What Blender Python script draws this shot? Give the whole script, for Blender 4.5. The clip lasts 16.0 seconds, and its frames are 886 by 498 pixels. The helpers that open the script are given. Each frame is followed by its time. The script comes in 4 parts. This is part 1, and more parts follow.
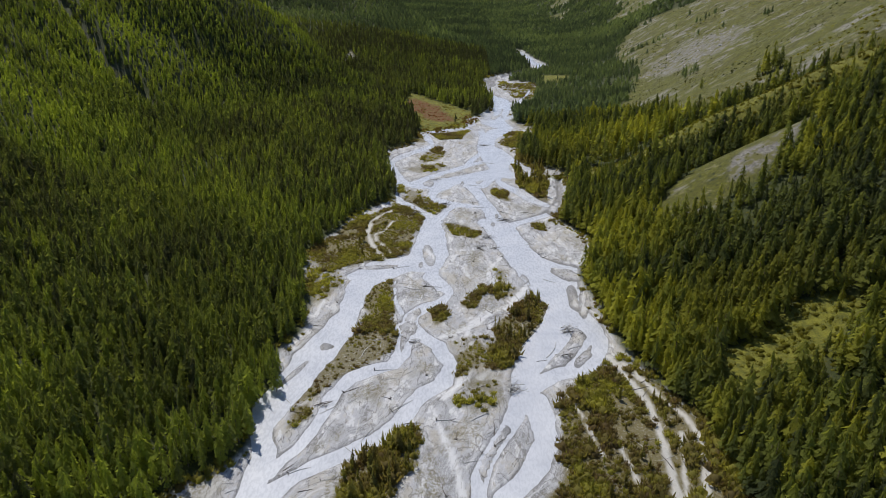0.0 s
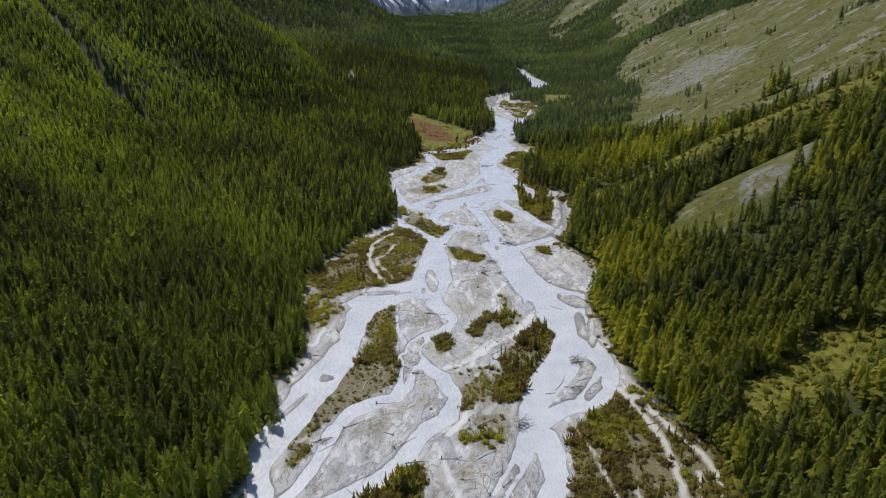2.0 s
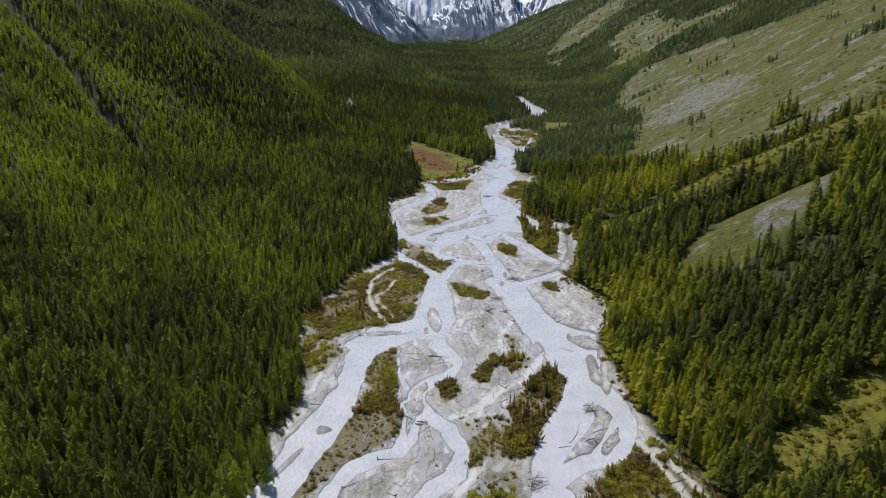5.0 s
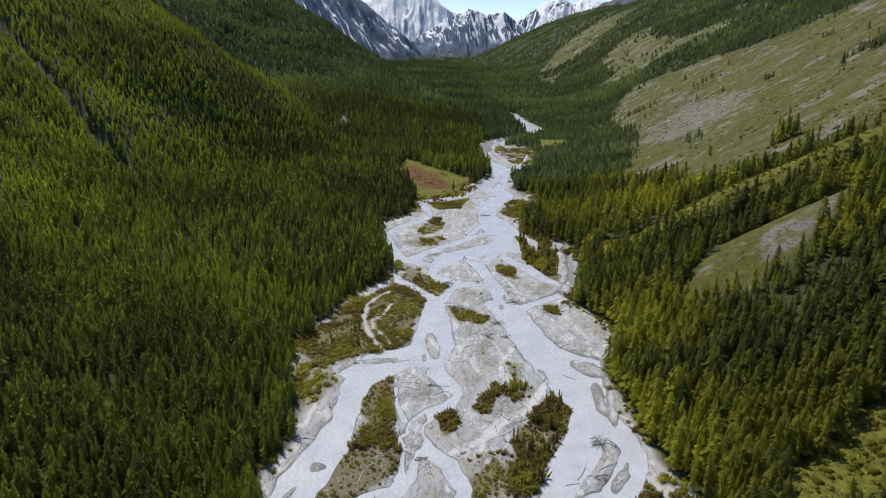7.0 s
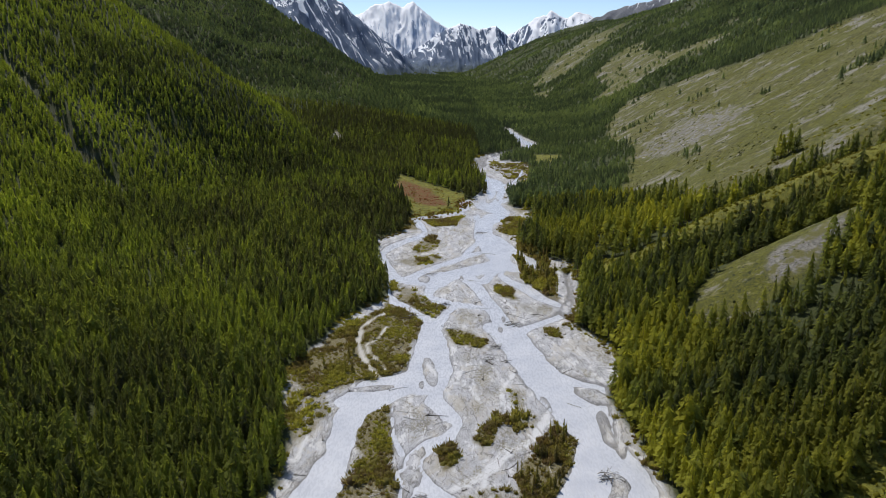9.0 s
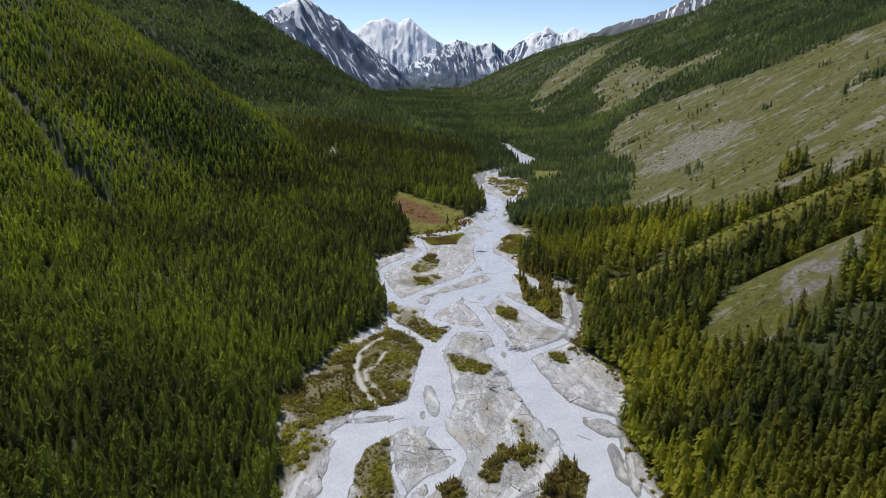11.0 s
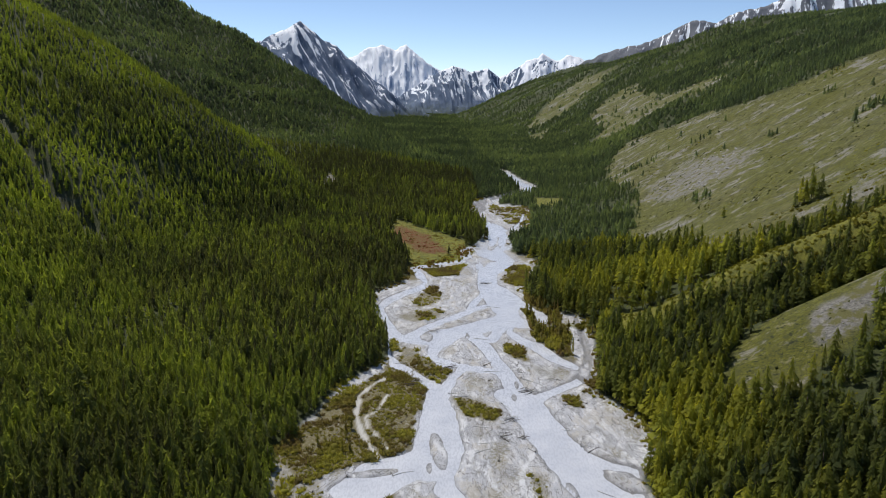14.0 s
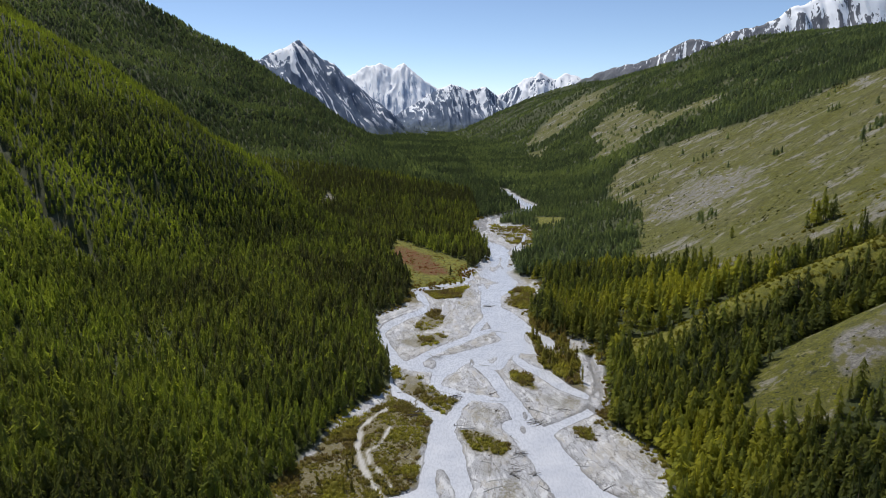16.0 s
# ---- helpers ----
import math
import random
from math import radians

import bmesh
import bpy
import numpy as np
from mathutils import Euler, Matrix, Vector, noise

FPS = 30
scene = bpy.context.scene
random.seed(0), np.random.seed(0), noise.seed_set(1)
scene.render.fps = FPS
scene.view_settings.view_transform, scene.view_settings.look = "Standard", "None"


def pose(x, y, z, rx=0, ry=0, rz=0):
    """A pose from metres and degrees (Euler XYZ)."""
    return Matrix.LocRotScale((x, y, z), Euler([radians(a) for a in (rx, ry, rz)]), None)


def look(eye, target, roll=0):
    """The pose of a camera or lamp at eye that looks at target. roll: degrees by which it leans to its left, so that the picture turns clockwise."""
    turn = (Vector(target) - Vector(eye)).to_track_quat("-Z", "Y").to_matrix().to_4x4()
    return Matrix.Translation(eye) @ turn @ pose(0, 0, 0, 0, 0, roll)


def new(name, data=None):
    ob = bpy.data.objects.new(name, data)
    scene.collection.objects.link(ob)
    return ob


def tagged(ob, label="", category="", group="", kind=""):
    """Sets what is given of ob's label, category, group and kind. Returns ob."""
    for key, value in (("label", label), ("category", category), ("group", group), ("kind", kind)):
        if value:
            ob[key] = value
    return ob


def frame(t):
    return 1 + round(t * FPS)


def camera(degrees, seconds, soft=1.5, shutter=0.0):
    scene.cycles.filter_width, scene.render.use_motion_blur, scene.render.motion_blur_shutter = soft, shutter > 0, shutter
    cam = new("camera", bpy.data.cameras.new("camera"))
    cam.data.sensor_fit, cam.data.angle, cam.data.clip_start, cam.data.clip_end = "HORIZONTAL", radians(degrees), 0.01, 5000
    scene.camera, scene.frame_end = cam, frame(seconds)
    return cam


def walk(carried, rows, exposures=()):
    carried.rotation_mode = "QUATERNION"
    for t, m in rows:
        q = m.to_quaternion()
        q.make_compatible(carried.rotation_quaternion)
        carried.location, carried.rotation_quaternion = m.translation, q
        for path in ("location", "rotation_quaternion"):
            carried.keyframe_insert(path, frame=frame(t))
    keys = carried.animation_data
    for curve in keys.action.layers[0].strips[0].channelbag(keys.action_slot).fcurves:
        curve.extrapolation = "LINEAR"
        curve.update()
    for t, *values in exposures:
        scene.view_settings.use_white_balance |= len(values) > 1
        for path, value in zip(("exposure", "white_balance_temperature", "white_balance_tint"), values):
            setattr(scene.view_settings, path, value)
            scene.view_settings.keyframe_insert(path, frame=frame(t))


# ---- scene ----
cam = camera(66.0, 16.0, soft=0.5)
walk(cam, [
    (0, pose(0.00, 0.00, 130.00, 67.93, 0, 1.29)),
    (0.5, pose(-0.54, 2.28, 130.02, 68.32, 0, 1.27)),
    (1, pose(-1.03, 4.59, 130.06, 68.69, 0, 1.27)),
    (1.5, pose(-1.49, 6.91, 130.19, 69.03, 0, 1.25)),
    (2, pose(-2.00, 9.29, 130.31, 69.37, 0, 1.24)),
    (2.5, pose(-2.56, 11.81, 130.40, 69.73, 0, 1.25)),
    (3, pose(-3.07, 14.42, 130.52, 70.07, 0, 1.24)),
    (3.5, pose(-3.61, 17.03, 130.58, 70.42, 0, 1.20)),
    (4, pose(-4.10, 19.62, 130.62, 70.78, 0, 1.13)),
    (6.5, pose(-6.93, 33.01, 130.61, 72.44, 0, 0.59)),
    (7, pose(-7.47, 35.78, 130.63, 72.77, 0, 0.40)),
    (7.5, pose(-8.06, 38.67, 130.70, 73.03, 0, 0.21)),
    (8, pose(-8.62, 41.58, 130.74, 73.31, 0, -0.00)),
    (8.5, pose(-9.13, 44.53, 130.72, 73.61, 0, -0.13)),
    (9, pose(-9.61, 47.59, 130.73, 73.89, 0, -0.24)),
    (11.5, pose(-12.49, 63.26, 130.72, 75.44, 0, -0.64)),
    (12, pose(-13.14, 66.48, 130.66, 75.78, 0, -0.70)),
    (12.5, pose(-13.73, 69.74, 130.59, 76.12, 0, -0.75)),
    (13, pose(-14.49, 72.98, 130.57, 76.48, 0, -0.80)),
    (13.5, pose(-15.27, 76.20, 130.58, 76.84, 0, -0.88)),
    (14, pose(-15.98, 79.32, 130.61, 77.19, 0, -0.92)),
    (14.5, pose(-16.75, 82.42, 130.67, 77.53, 0, -0.98)),
    (15, pose(-17.55, 85.59, 130.75, 77.89, 0, -1.05)),
    (15.5, pose(-18.32, 88.75, 130.84, 78.25, 0, -1.10)),
    (16, pose(-19.11, 91.96, 131.04, 78.63, 0, -1.15)),
], exposures=((0.0, 0.10), (16.0, 0.10)))

# ---- sky and sun ----
SUN_AZ, SUN_EL = radians(-34), radians(57)      # from +y, turning towards +x
sun_way = Vector((math.sin(SUN_AZ) * math.cos(SUN_EL), math.cos(SUN_AZ) * math.cos(SUN_EL), math.sin(SUN_EL)))
world = bpy.data.worlds.new("sky")
scene.world = world
world.use_nodes = True
nt = world.node_tree
sky = nt.nodes.new("ShaderNodeTexSky")
sky.sky_type, sky.sun_disc = "NISHITA", False
sky.sun_elevation, sky.sun_rotation = SUN_EL, SUN_AZ
sky.altitude, sky.air_density, sky.dust_density, sky.ozone_density = 2600, 0.75, 0.6, 1.2
nt.links.new(sky.outputs["Color"], nt.nodes["Background"].inputs["Color"])
nt.nodes["Background"].inputs["Strength"].default_value = 0.122
sun = new("sun", bpy.data.lights.new("sun", "SUN"))
sun.data.energy, sun.data.angle, sun.data.color = 3.4, radians(0.53), (1.0, 0.957, 0.90)
sun.matrix_world = look(sun_way * 100, (0, 0, 0))


# ---- shape of the land ----
def lut(v, *knots):
    """Smooth curve through (v, value) knots."""
    k = np.array(knots, float)
    v = np.asarray(v, float)
    i = np.clip(np.searchsorted(k[:, 0], v) - 1, 0, len(k) - 2)
    d = (k[1:, 1] - k[:-1, 1]) / (k[1:, 0] - k[:-1, 0])
    m = np.r_[d[0], np.where(d[1:] * d[:-1] > 0, 2 * d[1:] * d[:-1] / np.where(d[1:] + d[:-1] == 0, 1, d[1:] + d[:-1]), 0), d[-1]]
    h = k[i + 1, 0] - k[i, 0]
    s = np.clip((v - k[i, 0]) / h, 0, 1)
    return (k[i, 1] * (1 + 2 * s) * (1 - s) ** 2 + m[i] * h * s * (1 - s) ** 2
            + k[i + 1, 1] * s * s * (3 - 2 * s) - m[i + 1] * h * s * s * (1 - s))


def ramp(v, soft):
    """0 below zero, v above, rounded over soft metres."""
    return soft * np.logaddexp(0, v / soft)


def smooth(v, a, b):
    s = np.clip((v - a) / (b - a), 0, 1)
    return s * s * (3 - 2 * s)


def value_noise(x, y, seed=0):
    """Smooth noise in -1..1."""
    xi, yi = np.floor(x).astype(np.int64), np.floor(y).astype(np.int64)
    u, v = x - xi, y - yi
    u, v = u * u * (3 - 2 * u), v * v * (3 - 2 * v)

    def h(a, b):
        n = (a * 374761393 + b * 668265263 + seed * 974634541) & 0xFFFFFFFF
        n = ((n ^ (n >> 13)) * 1274126177) & 0xFFFFFFFF
        return ((n ^ (n >> 16)) & 0xFFFF) / 32767.5 - 1
    return (h(xi, yi) * (1 - u) + h(xi + 1, yi) * u) * (1 - v) + (h(xi, yi + 1) * (1 - u) + h(xi + 1, yi + 1) * u) * v


def fbm(x, y, size, octaves=4, seed=0, gain=0.5):
    out, amp = 0, 1
    for o in range(octaves):
        out = out + amp * value_noise(x / size + 17.3 * o, y / size - 9.1 * o, seed + o)
        size, amp = size / 2.03, amp * gain
    return out


def bed(y):
    """Height of the river plain along the valley."""
    return 0.008 * (y - 300) + 0.020 * ramp(y - 1100, 120) - 0.030 * ramp(y - 1800, 150)


def bank_left(y):
    return np.where(y < 310,
                    lut(y, (0, -84), (144, -77), (156, -66), (163, -62), (178, -64), (198, -61), (218, -66), (238, -60), (279, -68), (309, -75)),
                    lut(y, (309, -75), (344, -64), (373, -56), (403, -38), (428, -40), (472, -49), (516, -54), (541, -37), (585, -30), (601, -4), (637, 11), (690, 35), (741, 37), (790, 25), (817, 26), (858, 32), (885, 38), (905, 56), (940, 79), (975, 101), (1025, 99), (1055, 98), (1110, 93), (1175, 88), (2500, 40), (3600, 20)))


def bank_right(y):
    return np.where(y < 360,
                    lut(y, (0, 96), (158, 77), (174, 77), (198, 71), (215, 64), (232, 61), (250, 59), (276, 56), (295, 58), (309, 68), (326, 68), (341, 64), (359, 55)),
                    lut(y, (359, 55), (397, 67), (440, 72), (462, 70), (478, 50), (514, 44), (553, 61), (612, 64), (628, 50), (668, 53), (727, 75), (768, 85), (830, 92), (850, 88), (868, 60), (890, 64), (926, 85), (955, 110), (990, 130), (1040, 122), (1110, 112), (1175, 106), (2500, 110), (3600, 60)))


def ridge_crest(x):
    """Height of the left ridge's crest over the valley floor."""
    return lut(x, (-1200, 560), (-700, 372), (-488, 274), (-388, 225), (-345, 196), (-245, 138), (-149, 84), (-71, 42), (-30, 23), (16, 11), (59, 4), (95, 0), (4000, 0))


def hill_left(x, y):
    """The valley's left wall: a near slope that ends in a spur, and behind it a long ridge that runs down to the river."""
    toe = lut(y, (0, -170), (200, -190), (400, -235), (560, -228), (680, -180), (820, -105), (1000, -90), (1500, -60), (5000, -60))
    u = toe - x
    floor = 0.045 * np.clip(bank_left(y) - x, 0, 160)
    near = 0.71 * ramp(u - 6, 14) - 0.16 * ramp(u - 190, 40) - 0.12 * ramp(u - 420, 60)
    near = near - 0.62 * ramp(y - 822 + 0.10 * (x + 200) - 12 * fbm(x, 0 * x, 70, 3, 6), 14)
    back = 1120 + 0.9 * np.clip(85 - x, 0, 420)                  # where the ridge's crest runs
    crest = ridge_crest(x)
    away = back - y
    ridge = crest * np.clip(1 - np.clip(away, 0, None) / (430 + 0.5 * np.clip(-x, 0, 400)), 0, 1) ** 1.15 - 0.42 * ramp(-away, 12)
    near, ridge = np.maximum(near, 0), np.maximum(ridge, 0)
    both = np.clip(0.7 * np.minimum(near, ridge), 0.01, 12)
    z = np.maximum(near, ridge) + both / 4 * np.clip(1 - np.abs(near - ridge) / both, 0, 1) ** 2
    ravine = 15 * np.exp(-((y - 590 + 0.66 * (x + 290)) / 9) ** 2) * smooth(u, 20, 60) * smooth(y, 700, 640)
    ribs = smooth(u, 10, 120) * (9 * fbm(x * 0.22, y, 95, 4, 3) + 5 * fbm(x * 0.7, y, 60, 3, 4))
    return floor + z - ravine + ribs


def hill_right(x, y):
    toe = lut(y, (0, 150), (150, 142), (215, 128), (270, 100), (340, 88), (450, 100), (600, 150), (780, 190), (950, 200), (1150, 230), (1500, 260), (2000, 235), (2400, 190), (2800, 130), (3200, 70), (3500, 300), (3900, 800), (4800, 1700))
    u = x - toe
    z = 0.05 * np.clip(x - bank_right(y), 0, 200) + 0.56 * (1 - 0.2 * smooth(y, 2100, 3000)) * ramp(u, 14) - 0.20 * ramp(u - 330, 60) - 0.22 * ramp(u - 560, 60)
    gully = 11 * np.exp(-((y - 400 + 0.25 * (x - 104)) / 15) ** 2) + 13 * np.exp(-((y - 500 + 0.75 * (x - 140)) / 24) ** 2)
    spur = 5 * np.exp(-((y - 338 - 0.3 * (x - 104)) / 22) ** 2) + 10 * np.exp(-((y - 438 + 0.30 * (x - 100)) / 15) ** 2)
    ribs = smooth(u, 10, 120) * (7 * fbm(x * 0.35, y, 100, 4, 11) + 2.0 * smooth(y, 430, 520) * smooth(y, 1300, 1150) * fbm(x * 0.45, y, 34, 3, 13) + smooth(y, 900, 1200) * 14 * fbm(x * 0.25, y, 210, 4, 12))
    return z + (spur - gully) * smooth(u, -10, 60) * smooth(y, 700, 560) + ribs


def plain(x, y):
    """Ground height without the river's channels."""
    x, y = np.asarray(x, float), np.asarray(y, float)
    return bed(y) + np.where(x < 0.5 * (bank_left(y) + bank_right(y)), hill_left(x, y), hill_right(x, y))


# ---- materials ----
class Nodes:
    """A node material, written as a chain of small calls."""

    def __init__(self, name, rough=0.85, spec=0.25):
        self.mat = bpy.data.materials.new(name)
        self.mat.use_nodes = True
        self.t = self.mat.node_tree
        self.bsdf = self.t.nodes["Principled BSDF"]
        self.bsdf.inputs["Roughness"].default_value = rough
        self.gap_scale = 2.6
        self.bsdf.inputs["Specular IOR Level"].default_value = spec
        self.pos = self.t.nodes.new("ShaderNodeNewGeometry").outputs["Position"]

    def put(self, socket, value):
        if isinstance(value, bpy.types.NodeSocket):
            self.t.links.new(value, socket)
        else:
            socket.default_value = value

    def noise(self, scale, detail=4.0, stretch=(1, 1, 1), rough=0.6, at=None):
        m = self.t.nodes.new("ShaderNodeMapping")
        self.put(m.inputs["Vector"], at or self.pos)
        m.inputs["Scale"].default_value = stretch
        n = self.t.nodes.new("ShaderNodeTexNoise")
        self.put(n.inputs["Vector"], m.outputs["Vector"])
        n.inputs["Scale"].default_value, n.inputs["Detail"].default_value, n.inputs["Roughness"].default_value = scale, detail, rough
        return n.outputs["Fac"]

    def cells(self, scale, feature="F1", out="Distance"):
        n = self.t.nodes.new("ShaderNodeTexVoronoi")
        n.feature = feature
        self.put(n.inputs["Vector"], self.pos)
        n.inputs["Scale"].default_value = scale
        return n.outputs[out]

    def attr(self, name):
        n = self.t.nodes.new("ShaderNodeAttribute")
        n.attribute_name = name
        return n.outputs["Fac"]

    def attr_vector(self, name):
        n = self.t.nodes.new("ShaderNodeAttribute")
        n.attribute_name = name
        return n.outputs["Vector"]

    def vector(self, x, y, z=0.0):
        n = self.t.nodes.new("ShaderNodeCombineXYZ")
        for socket, v in zip(n.inputs, (x, y, z)):
            self.put(socket, v)
        return n.outputs[0]

    def split(self, v):
        n = self.t.nodes.new("ShaderNodeSeparateXYZ")
        self.t.links.new(v, n.inputs[0])
        return n.outputs

    def glow_through(self, color, amount, gappy=True):
        """Lets light through thin leaves and the gaps between them."""
        tr = self.t.nodes.new("ShaderNodeBsdfTranslucent")
        self.put(tr.inputs["Color"], color)
        m = self.t.nodes.new("ShaderNodeMixShader")
        m.inputs[0].default_value = amount
        self.t.links.new(self.bsdf.outputs[0], m.inputs[1])
        self.t.links.new(tr.outputs[0], m.inputs[2])
        if not gappy:
            self.t.links.new(m.outputs[0], self.t.nodes["Material Output"].inputs["Surface"])
            return
        gaps = self.t.nodes.new("ShaderNodeBsdfTransparent")
        open_mix = self.t.nodes.new("ShaderNodeMixShader")
        self.put(open_mix.inputs[0], self.remap(self.noise(self.gap_scale, 2, rough=0.5), 0.56, 0.59))
        self.t.links.new(m.outputs[0], open_mix.inputs[1])
        self.t.links.new(gaps.outputs[0], open_mix.inputs[2])
        self.t.links.new(open_mix.outputs[0], self.t.nodes["Material Output"].inputs["Surface"])

    def remap(self, v, a, b, lo=0.0, hi=1.0):
        n = self.t.nodes.new("ShaderNodeMapRange")
        self.put(n.inputs["Value"], v)
        for key, x in (("From Min", a), ("From Max", b), ("To Min", lo), ("To Max", hi)):
            n.inputs[key].default_value = x
        return n.outputs["Result"]

    def maths(self, op, a, b):
        n = self.t.nodes.new("ShaderNodeMath")
        n.operation = op
        self.put(n.inputs[0], a), self.put(n.inputs[1], b)
        return n.outputs[0]

    def mix(self, fac, a, b, mode="MIX"):
        n = self.t.nodes.new("ShaderNodeMix")
        n.data_type, n.blend_type = "RGBA", mode
        self.put(n.inputs[0], fac)
        for socket, c in ((n.inputs[6], a), (n.inputs[7], b)):
            self.put(socket, c if isinstance(c, bpy.types.NodeSocket) else (*c, 1))
        return n.outputs[2]

    def slope(self):
        s = self.t.nodes.new("ShaderNodeSeparateXYZ")
        g = self.t.nodes.new("ShaderNodeNewGeometry")
        self.t.links.new(g.outputs["Normal"], s.inputs[0])
        return s.outputs["Z"]

    def height(self):
        s = self.t.nodes.new("ShaderNodeSeparateXYZ")
        self.t.links.new(self.pos, s.inputs[0])
        return s.outputs["Z"]

    def bump(self, v, strength, distance):
        n = self.t.nodes.new("ShaderNodeBump")
        n.inputs["Strength"].default_value, n.inputs["Distance"].default_value = strength, distance
        self.put(n.inputs["Height"], v)
        self.t.links.new(n.outputs["Normal"], self.bsdf.inputs["Normal"])

    def done(self, color, rough=None):
        self.put(self.bsdf.inputs["Base Color"], color)
        if rough is not None:
            self.put(self.bsdf.inputs["Roughness"], rough)
        return self.mat


def ground_material():
    n = Nodes("ground")
    big, mid, fine = n.noise(0.02, 5), n.noise(0.15, 5), n.noise(1.3, 4)
    pebble = n.noise(4.0, 3)
    flow = n.noise(0.09, 6, (1.0, 0.35, 1.0), 0.7)
    # gravel: grey stones, paler silt, lines left by the current beside the arms
    gap = n.attr("gap")
    wide, along, _ = n.split(n.pos)
    bent = n.vector(n.maths("MULTIPLY", gap, 0.55), n.maths("MULTIPLY", along, 0.035), n.maths("MULTIPLY", wide, 0.03))
    lines = n.noise(1.0, 6, rough=0.75, at=bent)
    thin = n.noise(3.1, 4, rough=0.7, at=bent)
    cobble = n.noise(2.4, 6, rough=0.8)
    patch = n.noise(0.11, 8, (1.0, 0.5, 1.0), 0.75)
    sheet_of_silt = n.noise(0.17, 8, (1.0, 0.4, 1.0), 0.75)
    speck = n.noise(4.2, 4, rough=0.85)
    stones = n.mix(n.remap(speck, 0.40, 0.60), (0.19, 0.19, 0.197), (0.62, 0.62, 0.63))
    silt = n.mix(n.remap(speck, 0.35, 0.65), (0.43, 0.432, 0.45), (0.60, 0.60, 0.615))
    sand = n.mix(n.remap(cobble, 0.3, 0.7), (0.40, 0.375, 0.335), (0.66, 0.635, 0.59))
    pale = n.mix(pebble, (0.62, 0.62, 0.625), (0.80, 0.795, 0.79))
    gravel = n.mix(n.remap(patch, 0.45, 0.50), stones, silt)
    gravel = n.mix(n.remap(patch, 0.54, 0.57, 0, 0.9), gravel, sand)
    gravel = n.mix(n.remap(sheet_of_silt, 0.545, 0.575, 0, 0.9), gravel, pale)
    wash = n.maths("MULTIPLY", n.remap(n.noise(0.05, 7, (1.0, 0.55, 1.0), 0.7), 0.50, 0.58), n.remap(n.noise(0.5, 5, rough=0.75), 0.38, 0.55, 0.1, 0.5))
    gravel = n.mix(wash, gravel, n.mix(n.remap(speck, 0.3, 0.7), (0.27, 0.24, 0.185), (0.50, 0.46, 0.385)))
    rills = n.maths("ABSOLUTE", n.maths("SUBTRACT", n.noise(0.16, 5, (1.0, 0.4, 1.0), 0.55), 0.5), 0.0)
    gravel = n.mix(n.remap(rills, 0.016, 0.005, 0, 0.75), gravel, n.mix(speck, (0.13, 0.125, 0.115), (0.27, 0.26, 0.25)))
    gravel = n.mix(n.attr("silt"), gravel, pale)
    gravel = n.mix(n.remap(lines, 0.44, 0.37, 0, 0.5), gravel, n.mix(fine, (0.20, 0.185, 0.155), (0.36, 0.34, 0.30)))
    gravel = n.mix(n.remap(lines, 0.56, 0.61, 0, 0.6), gravel, pale)
    trash = n.maths("MULTIPLY", n.remap(thin, 0.585, 0.62), n.remap(n.noise(0.6, 6, rough=0.8), 0.47, 0.56, 0, 0.85))
    gravel = n.mix(trash, gravel, n.mix(speck, (0.07, 0.062, 0.05), (0.20, 0.18, 0.15)))
    # sparse moss and sedge on the higher bars
    moss = n.maths("MULTIPLY", n.remap(n.noise(0.075, 6, (1.0, 0.6, 1.0), 0.7), 0.52, 0.60), n.remap(n.noise(1.1, 6, rough=0.85), 0.44, 0.56))
    moss = n.maths("MULTIPLY", moss, n.remap(gap, 1.0, 4.0, 0, 0.85))
    gravel = n.mix(moss, gravel, n.mix(fine, (0.15, 0.125, 0.055), (0.27, 0.24, 0.14)))
    gravel = n.mix(n.remap(n.noise(1.6, 6, rough=0.85), 0.64, 0.67, 0, 0.85), gravel, (0.085, 0.078, 0.065))
    old = n.maths("MULTIPLY", n.attr("old"), n.remap(fine, 0.3, 0.5, 0.55, 1))
    gravel = n.mix(old, gravel, n.mix(n.remap(cobble, 0.35, 0.65), (0.12, 0.10, 0.035), (0.24, 0.205, 0.10)))
    gravel = n.mix(n.attr("wet"), gravel, n.mix(pebble, (0.10, 0.098, 0.098), (0.19, 0.187, 0.185)))
    # forest floor
    floor = n.mix(n.remap(fine, 0.35, 0.65), (0.034, 0.042, 0.013), (0.066, 0.078, 0.022))
    floor = n.mix(n.remap(mid, 0.55, 0.75), floor, (0.065, 0.060, 0.026))
    # steppe grass, with stony runs down the slope and patches of low yellow-green brush
    runs = n.noise(0.045, 8, (0.42, 1, 1), 0.75)
    swell = n.noise(0.014, 5, (0.6, 1, 1), 0.6)
    grass = n.mix(n.remap(mid, 0.35, 0.65), (0.108, 0.108, 0.022), (0.205, 0.190, 0.048))
    grass = n.mix(n.remap(swell, 0.49, 0.55), n.mix(n.remap(fine, 0.35, 0.65), (0.070, 0.078, 0.010), (0.205, 0.195, 0.014)), grass)
    stony = n.mix(n.remap(cobble, 0.38, 0.62), (0.19, 0.18, 0.15), (0.47, 0.44, 0.375))
    fleck = n.noise(0.22, 7, (0.6, 1, 1), 0.78)
    grass = n.mix(n.remap(fleck, 0.51, 0.60, 0, 0.7), grass, (0.075, 0.080, 0.022))
    grass = n.mix(n.remap(fleck, 0.45, 0.37, 0, 0.75), grass, (0.31, 0.28, 0.155))
    grass = n.mix(n.remap(runs, 0.54, 0.585, 0, 0.9), grass, stony)
